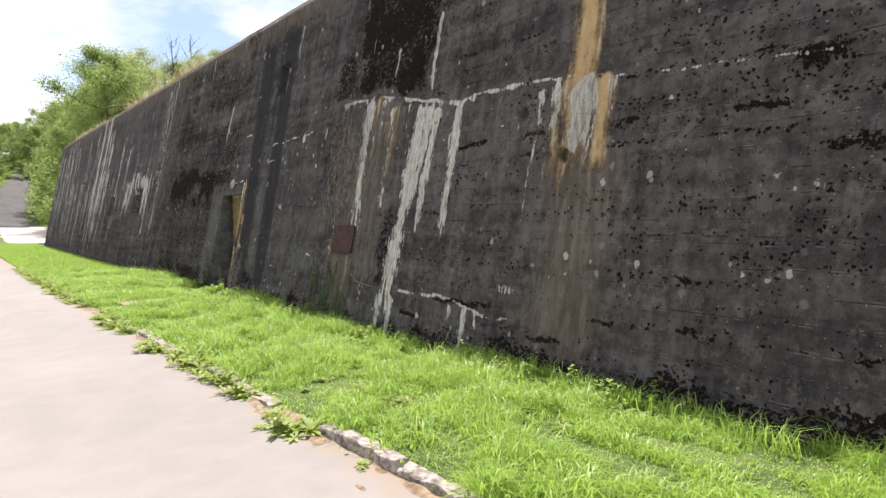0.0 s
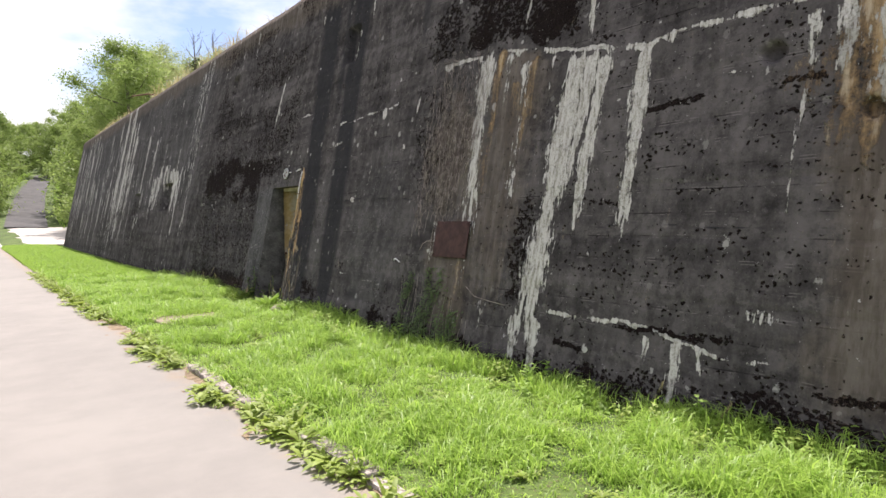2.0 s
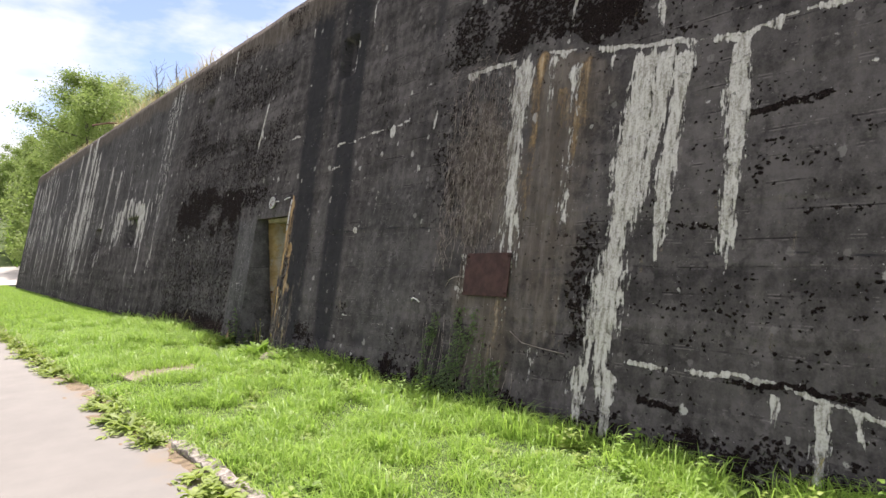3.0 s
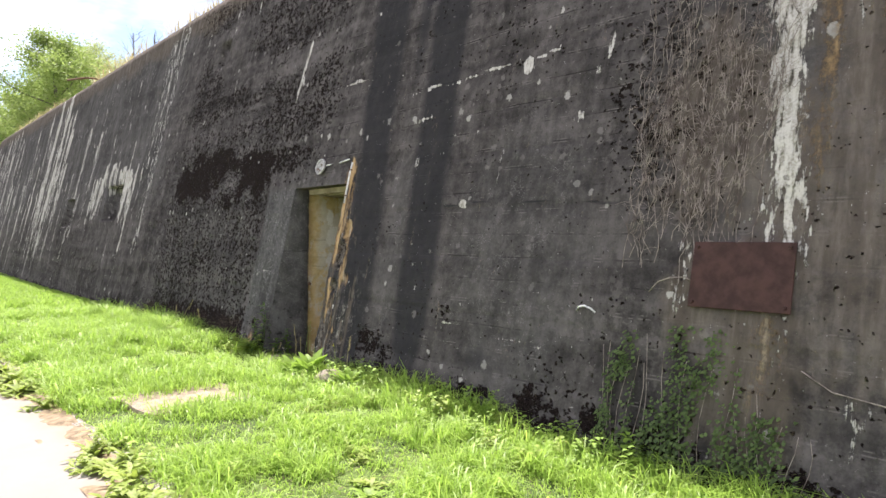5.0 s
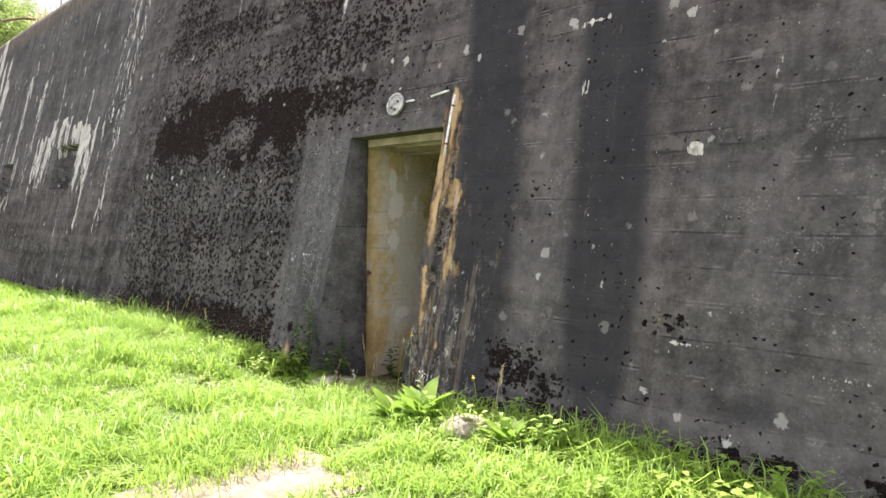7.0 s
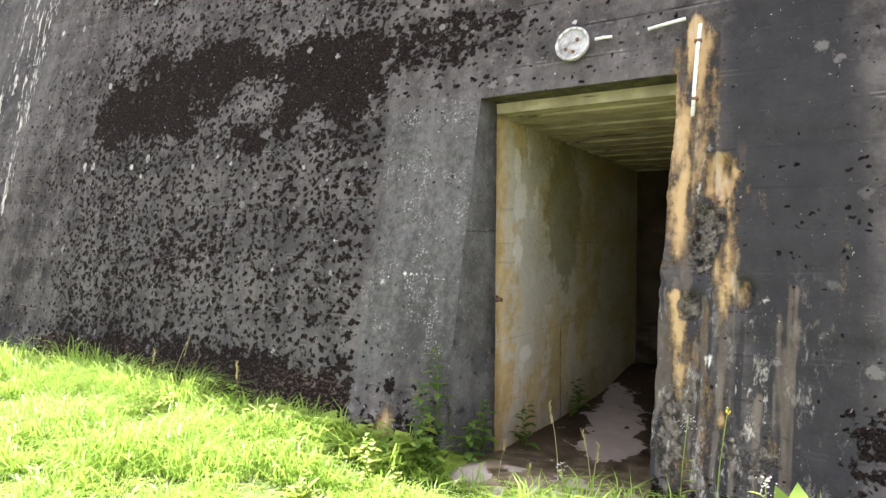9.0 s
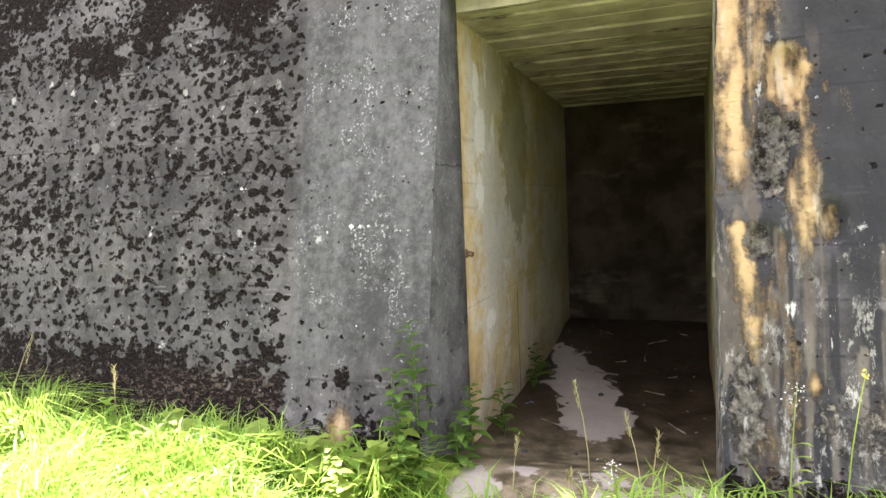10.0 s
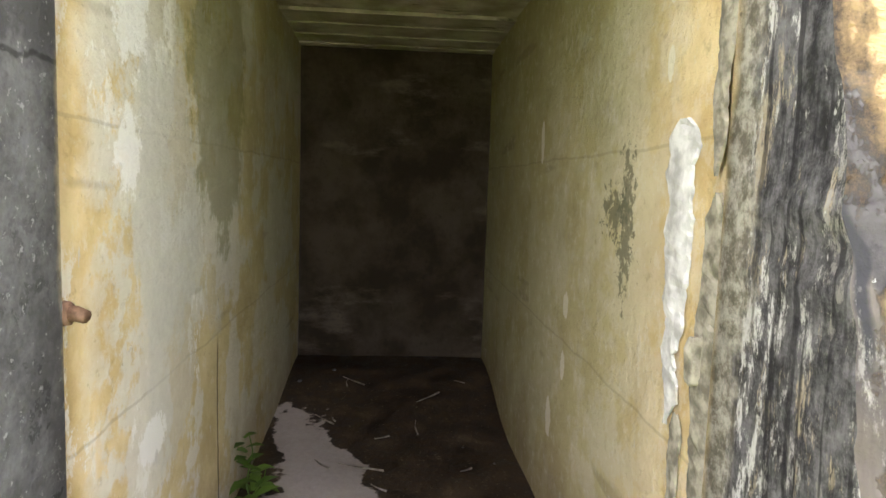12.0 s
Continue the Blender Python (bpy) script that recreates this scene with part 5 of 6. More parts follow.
# ---- leafy plants ----
def leaf_strip(base, az, pitch, length, width, droop=0.6, seg=4, toothed=0.0, fold=0.2):
    """A bent leaf blade, widest past its middle."""
    vs, fs = [], []
    p, d = Vector(base), pitch
    side = Vector((-math.sin(az), math.cos(az), 0))
    for i in range(seg + 1):
        t = i / seg
        w = width * math.sin(math.pi * min(1, 0.12 + 0.88 * t)) ** 0.8 * (1 - toothed * (i % 2)) * 0.5
        up = Vector((-math.sin(d) * math.cos(az), -math.sin(d) * math.sin(az), math.cos(d)))
        vs += [p - side * w + up * w * fold, p.copy(), p + side * w + up * w * fold]
        p = p + Vector((math.cos(az) * math.cos(d), math.sin(az) * math.cos(d), math.sin(d))) * (length / seg)
        d -= droop / seg
    for i in range(seg):
        a = i * 3
        fs += [(a, a + 1, a + 4, a + 3), (a + 1, a + 2, a + 5, a + 4)]
    return vs, fs


def rosette(rng, n, length, width, pitch, toothed=0.0):
    out = []
    for k in range(n):
        az = 2.4 * k + rng.uniform(-0.3, 0.3)
        r = rng.uniform(0.0, 0.02)
        out.append(leaf_strip((r * math.cos(az), r * math.sin(az), 0.0), az, pitch + rng.uniform(-0.35, 0.35), length * rng.uniform(0.6, 1.1), width * rng.uniform(0.7, 1.1),
                              rng.uniform(0.4, 1.2), 5, toothed))
    return joined(out)


def stalky(rng, height, n, length, width, lean=0.1):
    """An upright plant with pairs of leaves up one stem."""
    top = Vector((rng.uniform(-lean, lean), rng.uniform(-lean, lean), height))
    pts = [top * t + Vector((0.02 * math.sin(5 * t + height), 0.02 * math.cos(4 * t), 0)) for t in (0, 0.25, 0.5, 0.75, 1)]
    out = []
    for k in range(n):
        t = 0.12 + 0.88 * (k + 0.5) / n
        az = 1.57 * (k // 2) + math.pi * (k % 2) + rng.uniform(-0.4, 0.4)
        out.append(leaf_strip(top * t, az, rng.uniform(0.1, 0.6), length * (1.15 - 0.6 * t) * rng.uniform(0.7, 1.1), width * (1.1 - 0.5 * t), rng.uniform(0.6, 1.3), 4, 0.25))
    return tube(pts, 0.004, 0.002, 5), joined(out)


rng = random.Random(5)
weed_label = "low green weed growing out of the kerb joint"
protos = []
for k in range(4):
    pieces = [rosette(rng, (12, 15, 10, 13)[k], (0.11, 0.14, 0.09, 0.13)[k], (0.034, 0.036, 0.042, 0.03)[k], (0.35, 0.55, 0.25, 0.7)[k], 0.3 if k % 2 else 0.0)]
    for _ in range(3):
        vs, fs = rosette(rng, 7, 0.075, 0.028, 0.5, 0.25)
        o = Vector((rng.uniform(-0.11, 0.11), rng.uniform(-0.11, 0.11), 0))
        pieces.append(([v + o for v in vs], fs))
    if k > 1:
        pieces.append(stalky(rng, 0.13, 12, 0.06, 0.035, 0.06)[1])
    protos.append(mesh_of("kerb_weed", *joined(pieces), M_WEED, True))


def weed_at(x, y, scale, k):
    z = float(ground_z(x, y)) if x > KERB else float(road_z(np.array(x), np.array(y))) + 0.012
    ob = thing("kerb_weed", weed_label, "weed", pose(x, y, z, rng.uniform(-8, 8), rng.uniform(-8, 8), rng.uniform(0, 360)) @ Matrix.Scale(scale, 4), "weeds along the kerb")
    tagged(part("foliage", protos[k], ob), kind="stuff")


y = 2.2
while y < 26:
    dense = 1.0 if vnoise(np.array(y * 0.8), np.array(2.2)) > 0.42 else 0.35
    if rng.random() < dense * (0.6 if y < 6 else 1):
        for _ in range(rng.choice((1, 2, 2, 3) if y < 16 else (1, 2, 2, 2))):
            weed_at(KERB + rng.gauss(-0.005, 0.07), y + rng.gauss(0, 0.12), rng.choice((0.5, 0.7, 0.9, 1.2, 1.4, 1.6)), rng.randrange(4))
    y += rng.uniform(0.09, 0.19)

# the large dock by the door and its neighbours
blade_kinds = [mesh_of("leaf", *leaf_strip((0, 0, 0), 0.0, p, 0.30, 0.095, d, 6), M_DOCK, True) for p, d in ((0.7, 0.8), (1.0, 0.7), (1.25, 0.8))]
broad_kinds = [mesh_of("leaf", *leaf_strip((0, 0, 0), 0.0, p, 0.17, 0.13, d, 6, 0.2), M_WEED, True) for p, d in ((0.4, 0.7), (0.8, 0.8), (1.1, 0.9))]


def leafy_thing(name, label, category, x, y, s, group, kinds, n):
    ob = thing(name, label, category, pose(x, y, float(ground_z(x, y)) - 0.01, 0, 0, rng.uniform(0, 360)) @ Matrix.Scale(s, 4), group)
    for k in range(n):
        part("leaf", kinds[min(2, 3 * k // n)], ob, m=pose(0, 0, 0, rng.uniform(-10, 10), rng.uniform(-12, 12), 137.5 * k + rng.uniform(-15, 15)) @ Matrix.Scale(rng.uniform(0.6, 1.1), 4))


for x, y, s, lab in ((4.36, 13.06, 1.20, "large bright green dock plant beside the doorway"), (4.32, 13.30, 0.95, "bright green dock plant in the grass"),
                     (4.36, 12.36, 0.85, "bright green dock plant in the grass"), (4.52, 12.0, 0.6, "small green dock plant in the grass"), (3.7, 10.1, 0.5, "small green dock plant in the grass")):
    leafy_thing("dock_plant", lab, "plant", x, y, s, "dock plants", blade_kinds, 34)
herbs = [mesh_of("herb", *rosette(rng, 15, 0.13, 0.06, 0.6, 0.2), M_DOCK, True), mesh_of("herb", *joined([stalky(rng, 0.22, 14, 0.085, 0.05)[1], rosette(rng, 7, 0.08, 0.05, 0.4)]), M_DOCK, True),
         mesh_of("herb", *joined([stalky(rng, 0.14, 12, 0.07, 0.06, 0.05)[1], stalky(rng, 0.16, 10, 0.06, 0.05, 0.12)[1]]), M_WEED, True)]
for k in range(230):
    y = rng.choice((rng.uniform(9.2, 12.9), rng.uniform(9.2, 12.9), rng.uniform(9.6, 12.6), rng.uniform(14.8, 17.8), rng.uniform(3.0, 7.5)))
    x = 4.70 - abs(rng.gauss(0.0, 0.28)) - (0.12 if y < 8 else 0)
    ob = thing("herb", "leafy green herb at the foot of the wall", "plant", pose(x, y, float(ground_z(x, y)) - 0.01, 0, 0, rng.uniform(0, 360)) @ Matrix.Scale(rng.uniform(0.6, 1.3), 4),
               "herbs at the foot of the wall")
    tagged(part("foliage", herbs[rng.randrange(3)], ob), kind="stuff")
for k in range(130):
    x, y = rng.uniform(2.35, 4.4), rng.uniform(3.0, 18.0)
    if 2.5 < x < 3.6 and 12.3 < y < 13.4:
        continue
    ob = thing("meadow_weed", "small leafy weed among the grass", "weed", pose(x, y, float(ground_z(x, y)) + 0.01, 0, 0, rng.uniform(0, 360)) @ Matrix.Scale(rng.uniform(0.5, 1.0), 4), "weeds in the verge")
    tagged(part("foliage", rng.choice(protos + herbs[:1]), ob), kind="stuff")

# nettles and a young climber at the far door jamb
for x, y, hh, n in ((4.74, 14.98, 0.52, 18), (4.80, 14.90, 0.72, 20), (4.86, 14.78, 0.30, 14), (5.62, 14.80, 0.30, 10), (6.75, 14.83, 0.26, 8), (6.62, 14.84, 0.20, 7), (5.05, 14.80, 0.36, 12), (4.62, 14.86, 0.26, 12)):
    st, lf = stalky(rng, hh, int(n * 1.6), 0.135, 0.058, 0.06)
    z = float(floor_z(np.array(x), np.array(y))) - 0.01 if x > 4.9 else float(ground_z(x, y)) - 0.01
    ob = thing("nettle", "green nettle growing beside the doorway", "plant", pose(x, y, z, 0, 0, rng.uniform(0, 360)), "nettles by the doorway")
    part("stem", mesh_of("stem", *st, M_NETTLE), ob)
    tagged(part("foliage", mesh_of("foliage", *lf, M_NETTLE, True), ob), kind="stuff")
for x, y, s in ((4.68, 14.92, 1.6), (4.68, 15.05, 1.5), (4.60, 15.18, 1.3), (4.64, 15.45, 1.3), (4.64, 15.7, 1.3), (4.62, 15.9, 1.4), (4.62, 16.2, 1.3), (4.55, 15.05, 1.0), (4.50, 15.28, 0.8), (4.6, 15.6, 0.7), (4.42, 16.6, 0.8), (4.40, 16.9, 0.7)):
    leafy_thing("broad_leaved_weed", "broad-leaved light green weed by the doorway", "plant", x, y, s, "broad-leaved weeds", broad_kinds, 10)


for x, y, hh in ((4.66, 14.98, 0.30), (4.60, 15.06, 0.24), (4.64, 15.28, 0.20), (4.68, 14.88, 0.22), (4.62, 15.55, 0.18), (4.60, 15.85, 0.17), (4.60, 16.15, 0.18)):
    st, lf = stalky(rng, hh, 13, 0.12, 0.105, 0.08)
    ob = thing("seedling", "light green broad-leaved seedling beside the doorway", "plant", pose(x, y, float(ground_z(x, y)) - 0.01, 0, 0, rng.uniform(0, 360)), "seedlings by the doorway")
    part("stem", mesh_of("stem", *st, M_WEED), ob)
    tagged(part("foliage", mesh_of("foliage", *lf, M_WEED, True), ob), kind="stuff")


# flowering stalks in front of the doorway
def stalk(x, y, hh, kind, lean):
    z = float(ground_z(x, y)) - 0.01 if x < 4.75 else float(floor_z(np.array(x), np.array(y))) - 0.01
    ob = thing({"grass": "grass_stalk", "white": "white_umbel", "yellow": "yellow_flower"}[kind],
               {"grass": "dry seeding grass stalk in front of the doorway", "white": "tall weed with small white flowers", "yellow": "thin weed with a yellow flower"}[kind],
               "plant", pose(x, y, z, 0, 0, rng.uniform(0, 360)), "flowering stalks")
    top = Vector((lean, 0.4 * lean, hh))
    pts = [(top.x * t * t, top.y * t * t, hh * t) for t in (0, 0.3, 0.6, 0.85, 1)]
    part("stem", mesh_of("stem", *tube(pts, 0.0028, 0.0014, 5), M_STRAW if kind == "grass" else M_WEED), ob)
    if kind == "grass":
        head = [leaf_strip(top * (0.72 + 0.28 * i / 16), rng.uniform(0, 6.3), 1.1, 0.035, 0.006, 0.3, 2) for i in range(16)]
        part("seed_head", mesh_of("seed_head", *joined(head), M_STRAW), ob)
    else:
        if kind == "white":
            tagged(part("foliage", mesh_of("foliage", *joined([leaf_strip(top * rng.uniform(0.1, 0.8), rng.uniform(0, 6.3), 0.5, 0.07, 0.02, 0.8, 3, 0.4) for _ in range(9)]), M_WEED), ob), kind="stuff")
        head = []
        for i in range(26 if kind == "white" else 9):
            c = top + Vector((rng.gauss(0, 0.016), rng.gauss(0, 0.016), rng.uniform(-0.07, 0.01))) * (1 if kind == "white" else 0.35)
            head += [leaf_strip(c, a * 1.57, rng.uniform(-0.4, 1.2), 0.005, 0.004, 0.2, 2) for a in range(4)]
        tagged(part("bloom", mesh_of("bloom", *joined(head), M_PETAL if kind == "white" else M_YELLOW), ob), kind="stuff")


for x, y, hh, kind, lean in ((4.86, 14.22, 0.42, "grass", 0.05), (4.80, 14.02, 0.30, "grass", -0.06), (4.72, 14.5, 0.26, "grass", 0.08), (4.70, 13.98, 0.36, "grass", 0.03), (4.6, 14.3, 0.22, "grass", 0.07),
                             (4.58, 13.55, 0.55, "white", -0.04), (4.55, 13.40, 0.62, "yellow", 0.05), (4.64, 14.08, 0.24, "white", 0.03), (4.45, 12.55, 0.48, "grass", 0.05), (4.40, 12.62, 0.4, "yellow", -0.04),
                             (4.52, 13.2, 0.35, "white", 0.03), (4.6, 16.4, 0.45, "grass", -0.2), (4.5, 17.0, 0.5, "grass", 0.2), (4.55, 17.3, 0.42, "grass", -0.1), (4.50, 5.9, 0.32, "grass", 0.1), (4.55, 5.4, 0.25, "grass", -0.1)):
    stalk(x, y, hh, kind, lean)


# ---- on the wall ----
def on_wall(y, z, out=0.0, turn=0.0):
    """Pose on the wall face: local x runs along the wall (towards -y), y up the face, z out of it."""
    n = Vector((-1, 0, BATTER)).normalized()
    up = Vector((BATTER, 0, 1)).normalized()
    p = Vector((face_x(z), y, z)) + n * out
    m = Matrix.Identity(4)
    for i, c in enumerate((up.cross(n), up, n, p)):
        m[0][i], m[1][i], m[2][i] = c
    return m @ pose(0, 0, 0, 0, 0, turn)


plate = thing("rusty_plate", "reddish-brown rusty steel plate fixed to the concrete wall", "metal plate", on_wall(9.015, 1.235, 0.03))
bm = box_bm(-0.315, 0.315, -0.215, 0.215, -0.006, 0.006, 0.003, 1)
bmesh.ops.subdivide_edges(bm, edges=[e for e in bm.edges if e.calc_length() > 0.3], cuts=6, use_grid_fill=True)
for v in bm.verts:
    v.co.z += 0.006 * noise.noise(Vector((v.co.x * 5, v.co.y * 5, 0)))
part("sheet", (bm, M_RUSTY), plate)
for u, w in ((-0.285, 0.18), (0.285, 0.18), (0.285, -0.18), (-0.285, -0.18)):
    bm = bmesh.new()
    bmesh.ops.create_cone(bm, cap_ends=True, segments=6, radius1=0.013, radius2=0.010, depth=0.014)
    part("bolt", (bm, M_RUSTY), plate, m=pose(u, w, 0.012))
tag = thing("cable_tag", "faded red plastic tag hanging beside the plate", "tag", on_wall(9.30, 1.14, 0.02))
part("strip", (box_bm(-0.03, 0.03, -0.055, 0.055, -0.004, 0.004, 0.003, 1), M_PINK), tag)


def wire(name, label, pts, r, material):
    """A thin cable along points (y, z, out) on the wall."""
    world_pts = [on_wall(y, z, o) @ Vector((0, 0, 0)) for y, z, o in pts]
    base = world_pts[0]
    ob = thing(name, label, "cable", Matrix.Translation(base), data=mesh_of(name, *tube([p - base for p in world_pts], r, r, 6), material, True))
    return ob


wire("wire", "thin pale wire arching out of the wall", [(9.30, 1.17, 0.01), (9.36, 1.21, 0.05), (9.46, 1.20, 0.06), (9.55, 1.17, 0.05), (9.62, 1.10, 0.03)], 0.004, M_TWIG)
wire("wire", "thin pale wire lying over the rusty plate", [(9.27, 1.12, 0.02), (9.18, 1.14, 0.03), (9.10, 1.20, 0.03), (9.02, 1.23, 0.03)], 0.003, M_TWIG)
wire("cable_end", "short white cable end bent out of the wall", [(10.22, 0.93, -0.01), (10.18, 0.955, 0.03), (10.12, 0.965, 0.05), (10.06, 0.95, 0.05), (10.02, 0.925, 0.04)], 0.008, M_WHITE)
wire("wire", "thin wire hanging along the concrete", [(8.62, 0.72, 0.01), (8.45, 0.63, 0.02), (8.2, 0.60, 0.02), (7.95, 0.58, 0.01)], 0.004, M_TWIG)

# round lamp base over the door
lamp = thing("wall_lamp_base", "round weathered pale lamp base above the doorway", "lamp", on_wall(14.31, 2.345, 0.022))
bm = bmesh.new()
bmesh.ops.create_cone(bm, cap_ends=True, segments=36, radius1=0.098, radius2=0.094, depth=0.016)
part("backplate", (bm, simple_concrete("weathered_enamel", (0.16, 0.16, 0.155), (0.44, 0.44, 0.42), 22.0)), lamp, m=pose(0, 0, 0.008))
ring = [Vector((0.092 * math.cos(a), 0.092 * math.sin(a), 0)) for a in np.linspace(0, 2 * math.pi, 33)]
part("rim", mesh_of("rim", *tube(ring, 0.009, 0.009, 8, False), plain("worn_enamel", (0.22, 0.22, 0.21), (0.56, 0.56, 0.53), 30.0, 0.6), True), lamp, m=pose(0, 0, 0.018))
for u, w in ((0.03, 0.02), (-0.035, -0.03), (0.01, -0.05)):
    bm = bmesh.new()
    bmesh.ops.create_cone(bm, cap_ends=True, segments=10, radius1=0.012, radius2=0.009, depth=0.014)
    part("screw", (bm, M_IRON), lamp, m=pose(u, w, 0.02))
stub = thing("conduit_stub", "short white painted conduit beside the lamp base", "pipe", on_wall(14.13, 2.355, 0.026))
part("tube", mesh_of("tube", *tube([(-0.05, 0, 0), (0.0, 0.002, 0.003), (0.045, 0, 0)], 0.009, 0.009, 8), M_WHITE, True), stub)
stub = thing("conduit_stub", "short white painted conduit running to the corner", "pipe", on_wall(13.80, 2.375, 0.026))
part("tube", mesh_of("tube", *tube([(-0.09, -0.012, 0), (0.0, 0.0, 0.003), (0.10, 0.014, 0)], 0.009, 0.009, 8), M_WHITE, True), stub)
pipe = thing("conduit_pipe", "thin white painted conduit down the broken door edge", "pipe", on_wall(13.635, 2.11, 0.024))
part("tube", mesh_of("tube", *tube([(0.01, 0.24, 0), (0.004, 0.1, 0.004), (0, -0.08, 0.002), (0, -0.25, 0)], 0.010, 0.010, 8), M_WHITE, True), pipe)
for w in (0.15, -0.16):
    part("clip", (box_bm(-0.018, 0.018, -0.008, 0.008, -0.012, 0.014, 0.003, 1), M_IRON), pipe, m=pose(0.004, w, 0))
# hinge pin and frame remains on the jambs
pin = thing("hinge_pin", "rusty hinge pin stub in the painted jamb", "hinge", pose(5.42, DOOR_L - 0.004, 0.865))
part("pin", mesh_of("pin", *tube([(0, 0.03, 0), (0, -0.012, 0), (-0.006, -0.03, -0.004)], 0.016, 0.013, 9), M_IRON, True), pin)
part("collar", mesh_of("collar", *tube([(0, 0.012, 0), (0, 0.0, 0)], 0.024, 0.022, 9), M_IRON, True), pin)
bracket = thing("frame_bracket", "pale broken bracket on the near door jamb", "bracket", pose(5.40, DOOR_R - 0.02, 0.80))
bm = box_bm(-0.018, 0.018, -0.01, 0.026, -0.045, 0.045, 0.008, 2)
bmesh.ops.subdivide_edges(bm, edges=bm.edges[:], cuts=2, use_grid_fill=True)
for v in bm.verts:
    v.co += 0.010 * noise.noise_vector(v.co * 40)
part("block", (bm, M_MORTAR), bracket)
def crust_strip(name, label, x, y, z0, z1, half, thick, grow, material):
    """A ragged upright strip of plaster on the near passage wall; grow: how much wider its head is than its foot."""
    ob = thing(name, label, "plaster", pose(x, y, z0))
    n = int((z1 - z0) / 0.012)
    vs, fs, prof = [], [], ((-1, 0.0), (-0.82, 0.7), (-0.3, 1.0), (0.25, 0.9), (0.75, 0.75), (1, 0.0))
    for i in range(n + 1):
        t, zz = i / n, (z1 - z0) * i / n
        a = half * (1 - grow * (1 - t) ** 1.3) * min(1.0, (1.02 - t) * 14, 0.15 + t * 9)
        mid = 0.35 * half * noise.noise(Vector((zz * 3.1, x * 5, 2)))
        for sx, sy in prof:
            rag = 0.35 * half * noise.noise(Vector((zz * 17, sx * 2, x))) + 0.18 * half * noise.noise(Vector((zz * 55, sx * 3, 1)))
            vs.append((mid + sx * a + rag * (abs(sx) > 0.5), sy * thick * (0.8 + 0.6 * noise.noise(Vector((zz * 38, sx * 2.5, 4)))) - 0.002, zz))
    k = len(prof)
    for i in range(n):
        fs += [(i * k + j, i * k + j + 1, (i + 1) * k + j + 1, (i + 1) * k + j) for j in range(k - 1)]
    part("crust", mesh_of("crust", vs, fs, material), ob)


crust_strip("plaster_strip", "white plaster strip remaining along the door jamb", 5.552, DOOR_R - 0.023, 0.62, 1.27, 0.076, 0.008, 0.70, M_PLASTER)
crust_strip("plaster_strip", "thin tail of white plaster low on the jamb", 5.50, DOOR_R - 0.024, 0.02, 0.66, 0.030, 0.007, 0.6, M_MORTAR)
crust_strip("mortar_ridge", "crumbling grey mortar ridge where the door frame sat", 5.375, DOOR_R - 0.016, -0.10, 1.12, 0.050, 0.010, 0.2, M_MORTAR)
crust_strip("mortar_ridge", "crumbling grey mortar ridge above the door frame bracket", 5.385, DOOR_R - 0.016, 1.15, 2.0, 0.030, 0.008, 0.1, M_MORTAR)


# dry vines and ivy round the plate
vine = thing("dry_vine", "bare dry brown vine stems clinging to the concrete wall", "vine", on_wall(9.45, 1.45, 0.0))
for k in range(92):
    u, w, hh = rng.uniform(-0.42, 0.55), rng.uniform(-0.30, 0.9), rng.uniform(0.6, 2.0)
    drift, pts = rng.uniform(-0.22, 0.16), []
    for i in range(16):
        t = i / 15
        u += rng.gauss(0, 0.022)
        pts.append((u + drift * t * t, min(w + hh * t, 2.15 - 0.02 * (k % 7)), 0.008 + 0.014 * rng.random()))
    twigs = [tube(pts, 0.0026, 0.0011, 4)]
    for j in range(12):
        i = rng.randrange(2, 15)
        p = Vector(pts[i])
        q = p + Vector((rng.choice((-1, 1)) * rng.uniform(0.02, 0.12), rng.uniform(-0.03, 0.13), rng.uniform(0, 0.03)))
        twigs.append(tube([p, p.lerp(q, 0.5) + Vector((0.006, 0.01, 0.004)), q], 0.0015, 0.0009, 3))
    part("stem", mesh_of("stem", *joined(twigs), M_TWIG), vine)


def ivy_leaf(c, size, ang, tilt):
    pts = [(0, -0.45), (0.42, -0.35), (0.5, 0.05), (0.22, 0.2), (0, 0.6), (-0.22, 0.2), (-0.5, 0.05), (-0.42, -0.35)]
    ca, sa = math.cos(ang), math.sin(ang)
    vs = [Vector(c)]
    for px, py in pts:
        x, y = size * (px * ca - py * sa), size * (px * sa + py * ca)
        vs.append(Vector(c) + Vector((x, y, -tilt * y + 0.15 * abs(x))))
    return vs, [(0, 1 + i, 1 + (i + 1) % 8) for i in range(8)]


def ivy(y, z0, width, height, n, label):
    ob = thing("ivy", label, "ivy", on_wall(y, z0, 0.0))
    leaves = []
    for k in range(6):
        u = width * (k / 5 - 0.5)
        hh = height * rng.uniform(0.6, 1.0)
        part("stem", mesh_of("stem", *tube([(u + 0.03 * math.sin(4 * t + k), hh * t, 0.012) for t in (0, 0.25, 0.5, 0.75, 1)], 0.003, 0.002, 4), M_TWIG), ob)
    for k in range(n):
        w = height * rng.random() ** 1.3
        u = width * 0.5 * rng.uniform(-1, 1) * (1.0 - 0.35 * w / height)
        if vnoise(np.array(u * 9 + y), np.array(w * 5)) + 0.25 * rng.gauss(0, 1) < 0.44 + 0.32 * w / height:
            continue
        leaves.append(ivy_leaf((u, w, rng.uniform(0.01, 0.09) * (1.2 - w / height)), rng.uniform(0.011, 0.027), rng.uniform(0, 6.3), rng.uniform(0.0, 1.6)))
    tagged(part("foliage", mesh_of("foliage", *joined(leaves), M_IVY), ob), kind="stuff")


